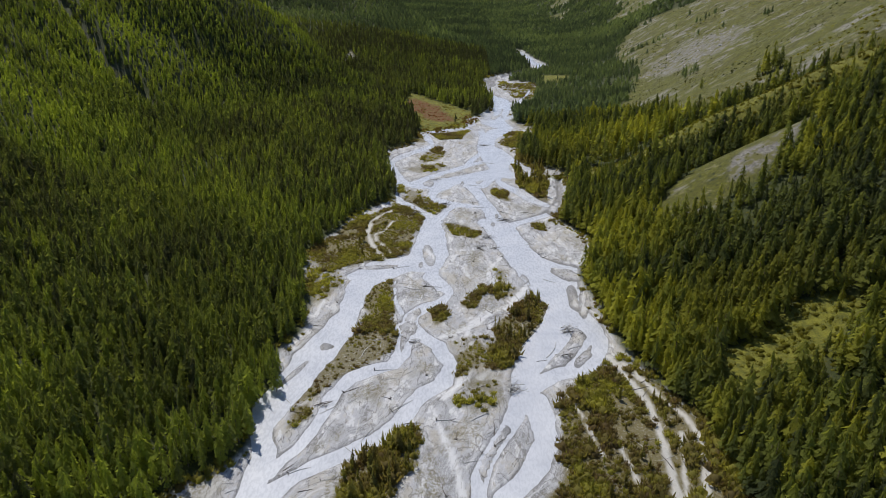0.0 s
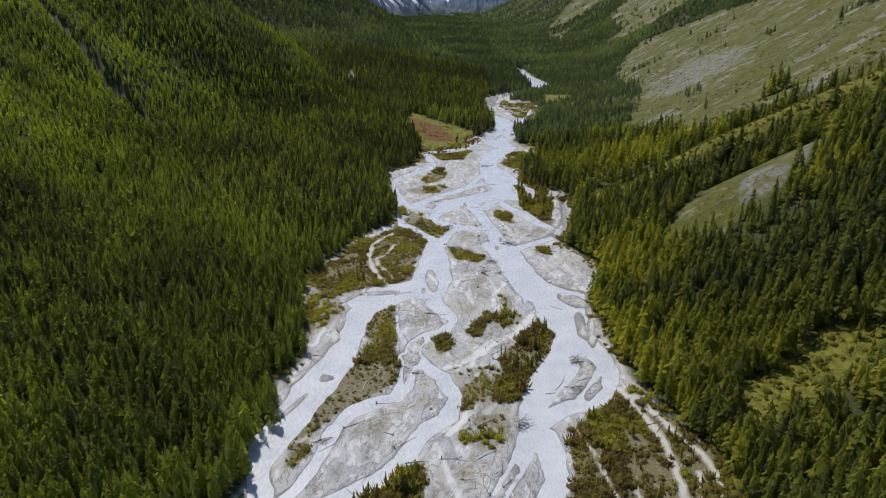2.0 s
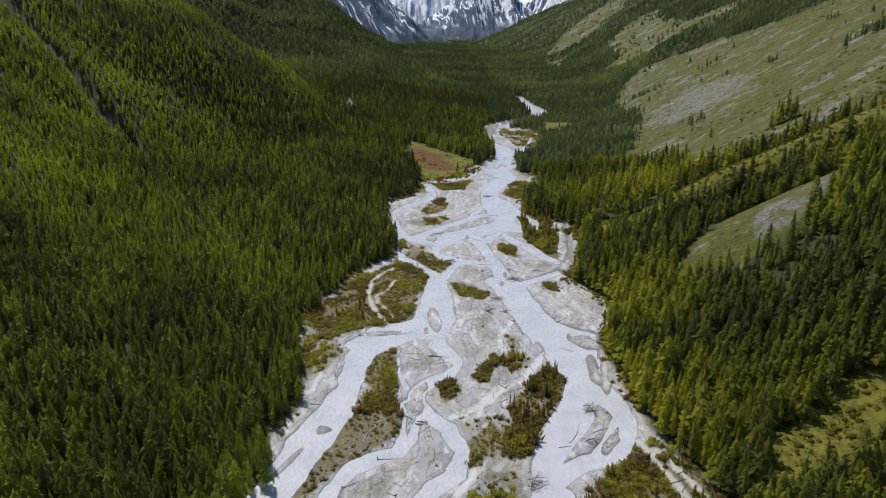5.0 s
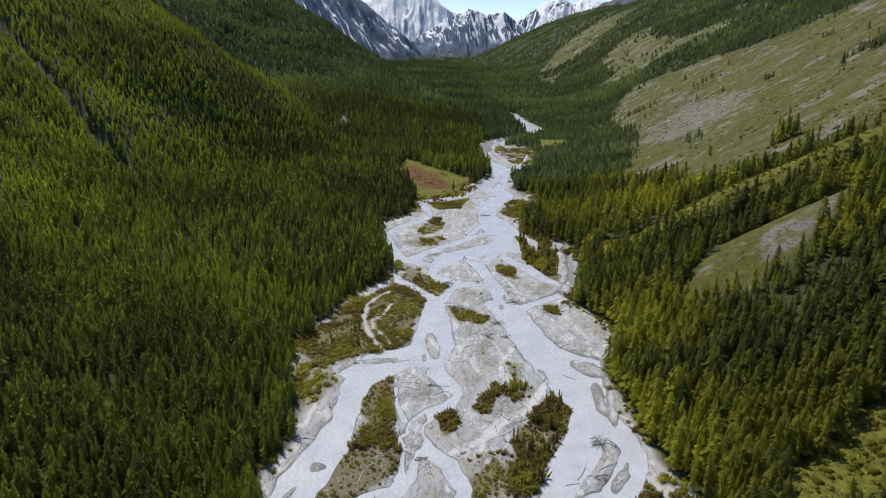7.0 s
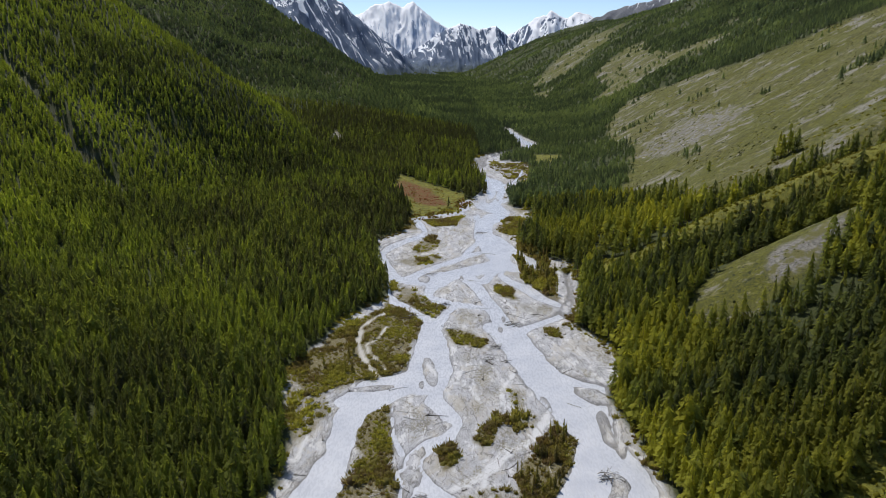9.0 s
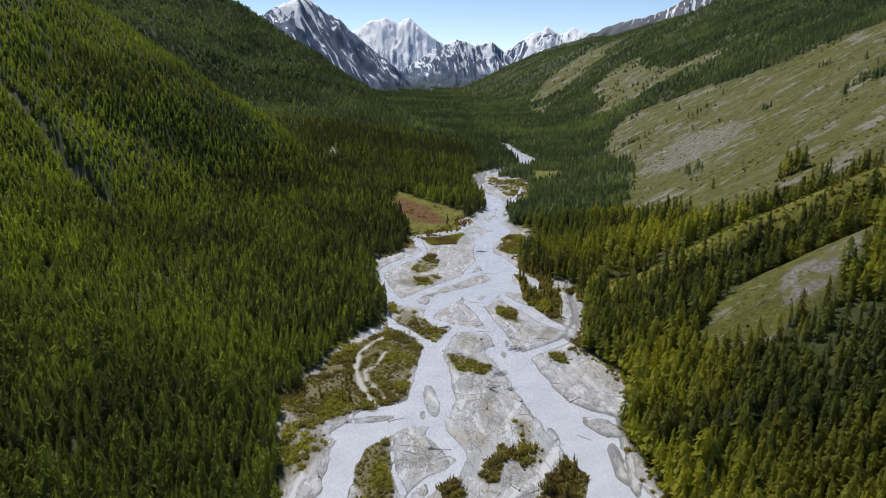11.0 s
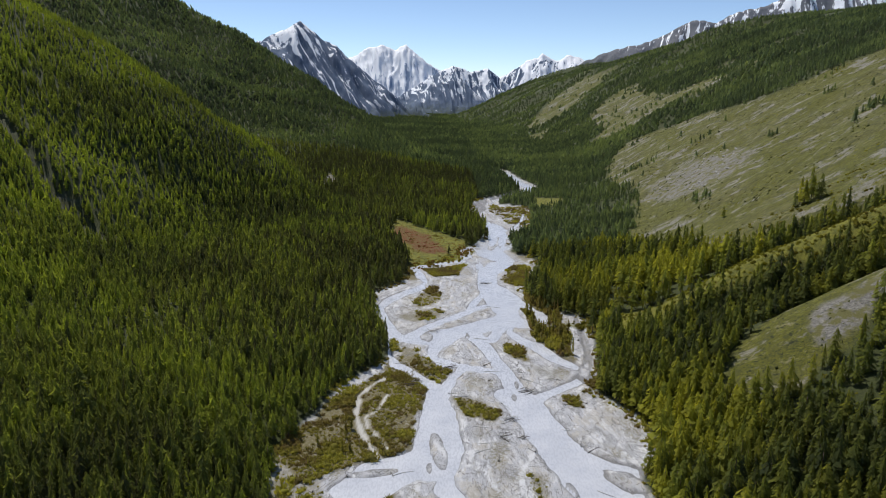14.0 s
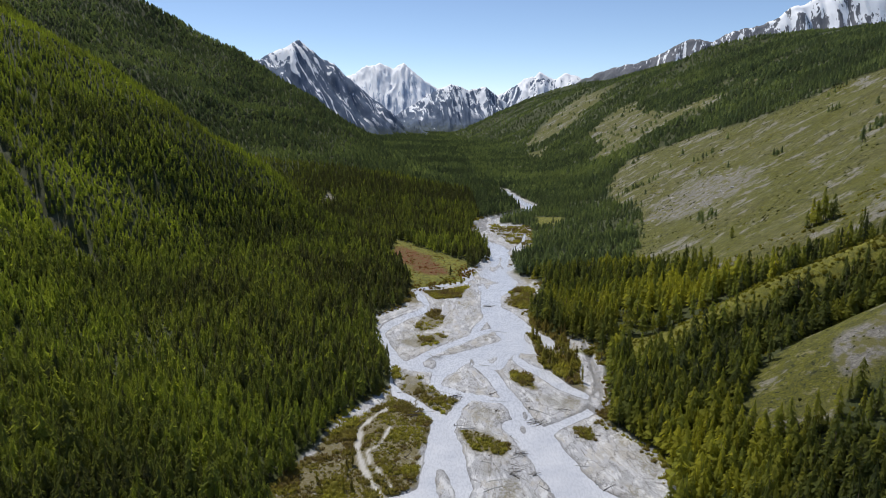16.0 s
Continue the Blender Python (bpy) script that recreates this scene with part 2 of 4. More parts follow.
    grass = n.mix(n.remap(runs, 0.44, 0.40, 0, 0.9), grass, n.mix(n.remap(fine, 0.35, 0.65), (0.060, 0.066, 0.010), (0.200, 0.185, 0.016)))
    grass = n.mix(n.remap(n.noise(0.42, 5, rough=0.7), 0.585, 0.61), grass, (0.030, 0.036, 0.012))
    grass = n.mix(n.remap(n.noise(0.2, 6, rough=0.8), 0.60, 0.63, 0, 0.8), grass, (0.050, 0.055, 0.016))
    scree = n.mix(n.remap(n.noise(0.7, 7, rough=0.8), 0.35, 0.65), (0.085, 0.082, 0.075), (0.33, 0.31, 0.265))
    grass = n.mix(n.remap(n.noise(1.1, 6, rough=0.85), 0.42, 0.62, 0.55, 0), grass, (0.04, 0.042, 0.014))
    scree = n.mix(n.remap(mid, 0.48, 0.58), scree, n.mix(fine, (0.10, 0.098, 0.03), (0.18, 0.165, 0.06)))
    red = n.mix(n.remap(n.noise(0.35, 5, rough=0.7), 0.4, 0.6), (0.17, 0.060, 0.022), (0.14, 0.105, 0.028))
    meadow = n.mix(n.remap(n.noise(0.3, 6, rough=0.75), 0.4, 0.6), (0.22, 0.21, 0.028), (0.105, 0.108, 0.020))
    c = n.mix(n.attr("gravel"), floor, gravel)
    c = n.mix(n.attr("meadow"), c, meadow)
    c = n.mix(n.attr("red"), c, red)
    c = n.mix(n.attr("grass"), c, grass)
    c = n.mix(n.attr("scree"), c, scree)
    c = n.mix(n.attr("track"), c, n.mix(fine, (0.52, 0.50, 0.45), (0.72, 0.70, 0.66)))
    n.bump(n.maths("ADD", n.noise(2.2, 6, rough=0.75), n.maths("MULTIPLY", patch, 1.2)), 1.0, 0.4)
    return n.done(c)


def water_material():
    n = Nodes("glacial_water", 0.22, 0.5)
    ripple = n.noise(0.8, 5, (1.6, 0.6, 1))
    n.bump(ripple, 0.25, 0.12)
    return n.done(n.mix(n.remap(n.noise(0.08, 5), 0.35, 0.65), (0.50, 0.515, 0.55), (0.60, 0.61, 0.635)), n.remap(ripple, 0.3, 0.7, 0.16, 0.4))


def leaf_material(name, pale, mid, dark, gappy=True):
    n = Nodes(name, 0.8, 0.05)
    tint = n.attr("tint")
    c = n.mix(n.remap(tint, 0.0, 0.5), dark, mid)
    c = n.mix(n.remap(tint, 0.5, 1.0), c, pale)
    stand = n.noise(0.012, 4)
    c = n.mix(n.remap(stand, 0.42, 0.62, 0.0, 0.55), c, dark)
    c = n.mix(n.remap(n.noise(1.6, 3), 0.3, 0.7, 0.0, 0.6), c, n.mix(1.0, c, (0.55, 0.6, 0.5), "MULTIPLY"))
    n.glow_through(n.mix(1.0, c, (1.3, 1.25, 0.7), "MULTIPLY"), 0.55, gappy)
    return n.done(c)


def bark_material(name, a, b):
    n = Nodes(name, 0.9, 0.2)
    n.bump(n.noise(9, 4, (1, 1, 0.2)), 0.6, 0.02)
    return n.done(n.mix(n.noise(6, 4, (1, 1, 0.25)), a, b))


def mountain_material(name, snow_line, streak_line, rock_a, rock_b, green=-999.0, patchy=0.575):
    """Rock with snow above a ragged line and in the gullies below it; flow holds (across, down the face, 0)."""
    n = Nodes(name, 0.85, 0.15)
    flow = n.attr_vector("flow")
    grain = n.noise(0.03, 9, rough=0.75)
    runs = n.noise(0.020, 7, (1, 0.30, 1), 0.66, at=flow)
    gully = n.noise(0.048, 6, (1, 0.10, 1), 0.62, at=flow)
    rock = n.mix(n.remap(n.noise(0.02, 8, (1, 0.35, 1), 0.7, at=flow), 0.35, 0.65), rock_a, rock_b)
    low = n.maths("ADD", n.height(), n.remap(grain, 0.3, 0.7, -40, 40))
    rock = n.mix(n.remap(low, green + 40, green - 40, 0, 0.95), rock, n.mix(grain, (0.05, 0.066, 0.04), (0.10, 0.115, 0.065)))
    h = n.maths("ADD", n.height(), n.remap(runs, 0.3, 0.7, -260, 260))
    h = n.maths("ADD", h, n.remap(grain, 0.25, 0.75, -70, 70))
    top = n.remap(h, snow_line - 4, snow_line + 4)
    below = n.maths("MULTIPLY", n.remap(n.maths("ADD", gully, n.remap(grain, 0.3, 0.7, -0.03, 0.03)), patchy, patchy + 0.008), n.remap(n.height(), streak_line, streak_line + 40))
    snow = n.maths("MAXIMUM", top, below)
    n.bump(grain, 0.6, 5)
    return n.done(n.mix(snow, rock, (0.88, 0.90, 0.93)), n.remap(snow, 0, 1, 0.9, 0.6))


GROUND, WATER = ground_material(), water_material()
LARCH = leaf_material("larch_needles", (0.40, 0.450, 0.072), (0.245, 0.285, 0.070), (0.092, 0.098, 0.050))
TAWNY = leaf_material("tawny_larch_needles", (0.44, 0.425, 0.060), (0.250, 0.275, 0.060), (0.078, 0.094, 0.044))
WILLOW = leaf_material("willow_leaves", (0.44, 0.42, 0.075), (0.30, 0.275, 0.070), (0.205, 0.150, 0.075), False)
HEATH = leaf_material("heath_leaves", (0.33, 0.32, 0.045), (0.22, 0.20, 0.040), (0.23, 0.085, 0.035), False)
# lighter copy of the larch needles: sunlight on the left slope as colour
SUNLIT_LARCH = leaf_material("sunlit_larch_needles", (0.42, 0.485, 0.072), (0.275, 0.33, 0.068), (0.095, 0.110, 0.050))
BARK = bark_material("larch_bark", (0.09, 0.07, 0.055), (0.17, 0.14, 0.115))
BIRCH = leaf_material("birch_leaves", (0.27, 0.26, 0.028), (0.195, 0.19, 0.026), (0.13, 0.105, 0.028), False)
# needles of the farther forest, with the bluish haze of distance mixed into the colour
HAZY_PINE = leaf_material("hazy_pine_needles", (0.325, 0.385, 0.165), (0.215, 0.270, 0.135), (0.100, 0.132, 0.084))
JUNIPER = leaf_material("juniper_needles", (0.12, 0.13, 0.030), (0.07, 0.078, 0.024), (0.040, 0.046, 0.020), False)
STONE = bark_material("broken_rock", (0.26, 0.25, 0.235), (0.52, 0.50, 0.46))
DEADWOOD = bark_material("bleached_wood", (0.42, 0.40, 0.36), (0.74, 0.72, 0.68))
DARKWOOD = bark_material("wet_dark_wood", (0.08, 0.068, 0.055), (0.20, 0.175, 0.15))


# ---- the river's plan ----
CHANNELS, SHRUBS = [], []


def river(*stations):
    """One arm of the river: stations of (x, y, width)."""
    CHANNELS.append(np.array(stations, float))


river((-13.2, 360.6, 10.7), (-17.1, 336.3, 8.3), (-18, 313.3, 9.2), (-24.1, 299.3, 12), (-33.7, 287.5, 10.8), (-43, 278.8, 12.2), (-43.8, 262.9, 8.8), (-45, 249.9, 9.4), (-47, 233.5, 13.2), (-51.8, 218.6, 14.6), (-55.4, 201.7, 13.5), (-60.1, 185.1, 13), (-60.2, 173.4, 6), (-56.4, 162.8, 7.6), (-55.9, 153.1, 7), (-55.6, 143.9, 7.8))
river((-11.7, 353.5, 6.2), (-7.9, 324.7, 4.6), (-10.5, 299.6, 6.2), (-12.2, 286.7, 6.5), (-5.9, 274.9, 7.4), (-3.3, 269.3, 3.7), (-6.8, 261, 5.7), (-14.9, 254.1, 6.6), (-18.5, 248.1, 7), (-18.9, 234.1, 6.3), (-20, 219.3, 6.1), (-22.2, 211.1, 6.3), (-29.5, 207.6, 5.8), (-36.9, 202.8, 6), (-41.2, 193.5, 4.8), (-41.8, 184, 4.2), (-44, 173.7, 4.7), (-46.6, 165.6, 4.3), (-50.1, 159.2, 3.8), (-52.3, 153.7, 4.4))
river((-19.3, 238.6, 10.3), (-13.8, 232, 7.8), (-7, 224.9, 6), (-2.3, 212, 4.2), (-4.3, 199.3, 6), (-10.8, 194.2, 6.5), (-15, 186.1, 5.9), (-18, 177.1, 6.2), (-23.3, 168.8, 7.1), (-31, 163.4, 6), (-38.3, 157.8, 5.3), (-45.3, 152.2, 5.6), (-50.1, 146.1, 6.6))
river((-20.7, 311.8, 4.2), (-29.9, 304.6, 4.7), (-38.1, 299, 5), (-43.8, 284.8, 5.3))
river((-28.2, 281.5, 0.8), (-26.6, 263.3, 1), (-22.4, 250, 2.4))
river((19, 358.6, 15.5), (25.3, 333.2, 12.7), (30.9, 310.8, 16.3), (38.1, 287.8, 17.5), (44, 273.1, 21.8), (45.4, 257, 13.8), (41.1, 242.3, 13.2), (33.6, 226.7, 14.5), (25.9, 212.6, 10.7), (22.8, 199.9, 8.1), (22.8, 188.5, 9.3))
river((22, 190.1, 8.1), (18.9, 180.9, 6.1), (13.4, 169.6, 5.1), (9.2, 160.5, 3.9), (6.7, 152.3, 4.1), (6.5, 145.2, 4.6))
river((24.8, 190.1, 10.5), (27.3, 179.6, 8), (27.6, 169.9, 7.1), (24.3, 159.7, 7), (18.7, 151.4, 6.2), (13.6, 145.4, 6.1))
river((46.8, 250.5, 16.5), (53.1, 240.2, 9.7), (55, 229.2, 6.2), (52.3, 218.2, 4.7), (45.6, 209.3, 6.1), (36.3, 206.6, 6.9), (26.6, 199.3, 8.2))
river((51.5, 231.3, 2.2), (46.1, 220.8, 2.1), (40.5, 211, 2.1))
river((38.7, 306.1, 12.3), (47.5, 300.2, 6), (55.9, 297.1, 4.9), (54.9, 287, 2.7), (50.5, 275, 7.5))
river((97, 1172, 14), (102, 1125, 9), (110, 1080, 8), (108, 1039, 13), (119, 990, 15), (101, 959, 9), (83, 935, 8), (61, 900, 9), (45, 880, 12), (38, 848, 13), (38, 820, 9), (31, 805, 8), (30, 785, 7), (38, 760, 9), (44, 733, 19), (49.3, 690.2, 7.9), (44.2, 657, 5.4), (37.8, 627.3, 10.7), (43.7, 600.1, 9.4), (35.8, 586.9, 19.4), (25.3, 565.2, 14.8), (21.7, 533, 13.6), (26.2, 514, 22.5), (30.8, 491, 23.8), (35.2, 472.2, 27.1), (37.8, 460.5, 30.2))
river((66, 690, 4), (56, 660, 5), (47, 641, 6))
river((82, 800, 1.5), (74, 760, 2.5), (62, 724, 2.5), (48, 712, 5))
river((45.3, 727.4, 14.9), (36.6, 690.4, 15.7), (30.1, 661.5, 18.7), (22.1, 645.1, 7.5), (29.5, 621.8, 16.8), (35.9, 609, 16.7))
river((22.1, 645.1, 19.8), (11.3, 637.4, 8.7), (10.7, 609.5, 9.1), (17, 592.2, 10.6), (20.7, 568.3, 8.5))
river((10.2, 600.8, 6.8), (-10.8, 591.1, 6.5), (-29.7, 578.5, 7.8), (-24.1, 554.4, 6.7), (-20.5, 540.5, 2.6), (-24.9, 524.9, 6.8), (-35.6, 511.6, 7.8), (-43.9, 498, 7.8), (-49.1, 481.9, 4.3), (-45.4, 466.9, 5.2), (-39.6, 448.4, 4.7), (-35.7, 431.6, 8.5), (-25.3, 427.4, 9.3), (-10.7, 423.3, 10.7))
river((37.5, 465.3, 30.1), (21.9, 456.2, 16), (5.1, 443.2, 16.6), (-10.4, 435.1, 16.2), (-22.4, 431.3, 9.6), (-32.7, 429.1, 7.9))
river((25.6, 491.1, 5.3), (11, 480.8, 4.9), (0.3, 468.9, 5.5), (-16.3, 450.6, 6.6), (-28.4, 435.5, 6.1))
river((16.5, 507.1, 3.6), (10.5, 493.6, 4.3), (5.4, 472.7, 3.3))
river((-5.9, 435.1, 14.6), (-13.7, 419.5, 8.5), (-16.7, 403.8, 3.7), (-10.1, 395, 7.5), (-1, 390.3, 6.3), (9.8, 386.3, 6.2), (18.1, 383.7, 7.3))
river((6.1, 434.8, 11.3), (9.6, 422.9, 8.1), (13.4, 408.1, 7.1), (15.9, 394.5, 7.3), (18.1, 383.7, 8.7), (21.1, 367.5, 10), (25, 353.3, 10.4), (27.5, 343.1, 11), (30.4, 329.8, 11), (33.5, 317.6, 11.1), (37.2, 305.1, 12.3))
river((10.5, 426.7, 11), (15.8, 426.6, 7), (20, 438.7, 5.7), (26.1, 451.6, 7.8))
river((29.5, 453.3, 2.6), (27, 438.6, 3.9), (30.7, 427.9, 7.3), (38, 418.5, 9.8), (43.9, 404, 9), (51.1, 392.5, 8.7), (56.9, 383, 6), (51.8, 372.5, 6.5), (41.4, 364.4, 5.9), (31.5, 356.7, 6.5), (24, 349.8, 7.8))
river((68, 458, 3), (66.5, 440, 4), (65.3, 424.1, 4.2), (61.9, 398.2, 4), (56.2, 381.2, 4.2))
river((-40, 427.7, 1.8), (-37.9, 405.6, 2.3), (-34.1, 393.5, 4.8), (-24.6, 382.8, 4.3), (-17, 371, 5.9), (-11, 363.8, 5.8))
river((-1, 389.7, 4.9), (-6.8, 378.2, 4.1), (-10.2, 365.4, 5.1), (-14.8, 355.1, 6.1), (-15.9, 343, 6.1))


river((-13, 345, 12), (-14, 326, 17), (-14, 312, 20), (-16, 300, 17))
river((-26, 306, 8), (-37, 298, 13), (-45, 286, 11))


def island(x, y, at_x, at_y, long, wide, turn):
    """How far inside a low island, in metres."""
    c, s = math.cos(radians(turn)), math.sin(radians(turn))
    u, v = (x - at_x) * c + (y - at_y) * s, (y - at_y) * c - (x - at_x) * s
    return wide * (1 - np.hypot(u / long, v / wide))


def inside(x, y, *corners, rough=3.0, seed=0):
    """How far a point lies inside a plan outline, in metres, with an uneven edge."""
    c = np.array(corners, float)
    x, y = np.asarray(x, float), np.asarray(y, float)
    best, odd = np.full(x.shape, 1e9), np.zeros(x.shape, bool)
    for (ax, ay), (bx, by) in zip(c, np.roll(c, -1, 0)):
        t = np.clip(((x - ax) * (bx - ax) + (y - ay) * (by - ay)) / ((bx - ax) ** 2 + (by - ay) ** 2), 0, 1)
        best = np.minimum(best, np.hypot(x - ax - t * (bx - ax), y - ay - t * (by - ay)))
        if ay != by:
            odd ^= ((ay > y) != (by > y)) & (x < ax + (y - ay) / (by - ay) * (bx - ax))
    return np.where(odd, best, -best) + rough * fbm(x, y, rough * 4 + 1, 3, 40 + seed)


def water_gap(x, y):
    """Distance to the nearest water's edge, below zero in the water."""
    best = np.full(np.shape(x), 60.0)
    for c in CHANNELS:
        for (ax, ay, aw), (bx, by, bw) in zip(c[:-1], c[1:]):
            near = (np.abs(x - (ax + bx) / 2) < abs(ax - bx) / 2 + 40) & (np.abs(y - (ay + by) / 2) < abs(ay - by) / 2 + 40)
            if not near.any():
                continue
            px, py = x[near], y[near]
            t = np.clip(((px - ax) * (bx - ax) + (py - ay) * (by - ay)) / ((bx - ax) ** 2 + (by - ay) ** 2), 0, 1)
            d = np.hypot(px - ax - t * (bx - ax), py - ay - t * (by - ay)) - 0.5 * (aw + t * (bw - aw))
            best[near] = np.minimum(best[near], d)
    best = best + 0.7 * fbm(x, y, 7, 4, 21)
    bars = 6.0 * (fbm(x, y * 0.4, 10, 2, 23) - 0.74)          # low bars that break the surface in wide water
    best = np.where(best < -1.2, np.maximum(best, np.minimum(bars, 3)), best)
    for spot in ((-14, 312, 13, 3, 97), (-37, 297, 9, 2.6, 10), (51, 290, 8, 4, -40), (53, 256, 7, 1.6, 80), (-57, 205, 9, 1.3, 68), (46, 217, 7, 1.8, 62)):
        best = np.maximum(best, island(x, y, *spot) + 0.35 * fbm(x, y, 5, 3, 25))
    return best


def clearings(x, y):
    """Open ground in the forest: masks of steppe grass, stones, meadow and reddish heath."""
    spur = inside(x, y, (98, 333), (111, 358), (130, 370), (152, 376), (186, 366), (182, 350), (145, 323), (124, 315), (103, 326), rough=3.5)
    glade = inside(x, y, (92, 212), (114, 231), (134, 233), (146, 224), (128, 207), (110, 195), (90, 190), rough=5)
    strip = 13 - np.abs(y - 436 + 0.30 * (x - 100)) - 0.5 * np.clip(np.abs(x - 175) - 88, 0, None) + 4 * fbm(x, y, 22, 3, 42)
    hill = inside(x, y, (248, 1111), (313, 1176), (362, 1141), (376, 980), (449, 922), (530, 872), (520, 500), (300, 388), (235, 424), (208, 442), (188, 455), (170, 490), (155, 535), (136, 587), (166, 681), (203, 845), rough=12, seed=3)
    far = np.maximum.reduce([
        inside(x, y, (328, 1596), (370, 1698), (434, 1772), (471, 1738), (447, 1612), (445, 1410), (491, 1380), (480, 1248), (450, 1210), (394, 1230), (368, 1290), (330, 1285), (302, 1280), (278, 1348), (312, 1430), rough=14, seed=4),
        inside(x, y, (273, 2122), (335, 2198), (424, 2354), (496, 2350), (534, 2254), (557, 2242), (478, 2122), (375, 1942), (311, 1870), (262, 1926), rough=22, seed=5),
        inside(x, y, (296, 1090), (318, 1084), (332, 1045), (334, 985), (309, 980), (290, 1025), rough=4, seed=6),
        inside(x, y, (222, 1775), (272, 1790), (245, 1658), (200, 1620), rough=9, seed=10), inside(x, y, (146, 1490), (186, 1585), (162, 1424), (133, 1375), rough=5, seed=11),
        inside(x, y, (542, 1410), (530, 1236), (510, 1215), (510, 1304), rough=6, seed=13),
        60 * (fbm(x * 0.28, y, 150, 4, 47) - 0.85) - 0.3 * np.clip(420 - x + 0.02 * y, 0, None) - 0.5 * np.clip(1780 - y, 0, None) - 0.4 * np.clip(x - 820, 0, None)])
    meadow = np.maximum(inside(x, y, (-54, 745), (-30, 722), (-4, 690), (14, 660), (19, 634), (4, 600), (-12, 585), (-36, 572), (-38, 614), (-42, 648), (-56, 690), rough=4, seed=7), inside(x, y, (105, 895), (138, 877), (126, 838), (100, 838), rough=4, seed=16))
    red = inside(x, y, (-56, 672), (-46, 714), (-26, 690), (-12, 655), (-4, 622), (-18, 608), (-30, 632), (-42, 646), rough=4, seed=8)
    patch = inside(x, y, (-152, 945), (-138, 950), (-134, 905), (-145, 900), rough=3, seed=9)
    bald = (plain(x, y) - 385 + 45 * fbm(x, y, 160, 4, 48)) * 0.5
    ravine = 6 - np.abs(y - 590 + 0.66 * (x + 290)) - np.clip(x + 255, 0, None) + 4 * fbm(x, y, 12, 3, 49)
    return dict(spur=spur, glade=glade, strip=strip, hill=hill, far=far, meadow=meadow, red=red, patch=patch, bald=bald, ravine=ravine)


def plain_masks(x, y):
    """How far inside the open river plain."""
    return np.minimum(x - bank_left(y), bank_right(y) - x) + 1.8 * fbm(x, y, 12, 3, 31) - 0.6 * np.clip(y - 1178, 0, None)


def shrub_cover(x, y):
    """Cover of willow scrub, 0 to 1."""
    out = np.zeros(np.shape(x))
    for corners, cover, rough in SHRUBS:
        d = inside(x, y, *corners, rough=rough, seed=12)
        out = np.maximum(out, cover * smooth(d, -1, 1.5))
    return out


def scrub(cover, rough, *corners):
    SHRUBS.append((corners, cover, rough))


scrub(0.95, 1.5, (-42, 283), (-30, 286), (-26, 248), (-26, 230), (-37, 234), (-36, 248), (-41, 263))
scrub(0.62, 1.5, (-54, 186), (-50, 210), (-42, 233), (-24, 244), (-21, 226), (-26, 217), (-38, 204), (-46, 192))
scrub(0.6, 1, (-52, 174), (-53, 185), (-48, 187), (-46, 180))
scrub(0.95, 1, (-8, 358), (3, 352), (12, 342), (10, 334), (-3, 340))
scrub(0.9, 1, (42, 360), (48, 355), (48, 345), (42, 348))
scrub(0.75, 1.5, (3, 259), (11, 278), (15, 272), (5, 252))
scrub(0.4, 2, (20, 294), (23, 281), (23, 262), (17, 259))
scrub(0.95, 1.2, (14, 238), (29, 264), (39, 276), (39, 258), (29, 230), (20, 210), (14, 209))
scrub(0.22, 2, (5, 234), (15, 230), (12, 210), (-1, 204), (-4, 228))
scrub(0.25, 2, (15, 280), (29, 276), (18, 260), (12, 261))
scrub(0.3, 2, (2, 200), (14, 202), (15, 190), (8, 182), (0, 187))
scrub(0.9, 1, (-11, 256), (-6, 258), (-4, 244), (-9, 239))
scrub(0.9, 1, (0, 217), (8, 228), (11, 222), (5, 207), (0, 202))
scrub(0.8, 1, (12, 227), (15, 224), (15, 209), (11, 210))
scrub(0.95, 1.2, (-33, 140), (-32, 154), (-24, 166), (-18, 175), (-11, 173), (-11, 158), (-16, 149), (-20, 140))
scrub(0.85, 3, (33, 175), (36, 195), (42, 203), (53, 211), (58, 219), (65, 214), (80, 176), (88, 110), (22, 110), (22, 140), (28, 152))
scrub(1.0, 4, (-62, 344), (-55, 366), (-37, 390), (-18, 372), (-23, 328), (-25, 312), (-39, 303), (-57, 292), (-76, 312))
scrub(0.6, 3, (-27, 513), (-13, 525), (-11, 490), (-26, 481))
scrub(0.9, 2, (-24, 573), (7, 586), (4, 557), (-14, 556))
scrub(0.9, 1.5, (22, 423), (32, 410), (31, 397), (23, 404))
scrub(0.98, 2, (38, 438), (42, 500), (50, 520), (60, 470), (58, 430), (55, 398), (48, 394))
scrub(0.55, 2.5, (-37, 392), (-33, 424), (-26, 415), (-12, 396), (-6, 374), (-12, 364), (-24, 384))
scrub(0.45, 2.5, (-26, 477), (-9, 483), (-13, 464), (-24, 461))
scrub(0.30, 4, (46, 855), (88, 846), (92, 808), (83, 727), (61, 749), (50, 800))
scrub(0.6, 4, (42, 583), (52, 583), (60, 539), (55, 513), (36, 539))
scrub(0.35, 2, (-70, 298), (-58, 302), (-52, 275), (-62, 250))
scrub(0.6, 3, (-52, 600), (-28, 570), (-26, 550), (-45, 540))


def ground_height(x, y, gap=None):
    """The finished ground, with the river's arms cut in."""
    z = plain(x, y)
    shore = plain_masks(x, y)
    gap = water_gap(x, y) if gap is None else gap
    raised = 0.30 + 0.22 * fbm(x, y * 0.5, 11, 4, 5) + 0.9 * smooth(-shore, 0, 14)
    return z + np.where(gap > 0, np.minimum(np.maximum(0.07, raised), 0.20 * gap), np.maximum(-0.7, 0.4 * gap))


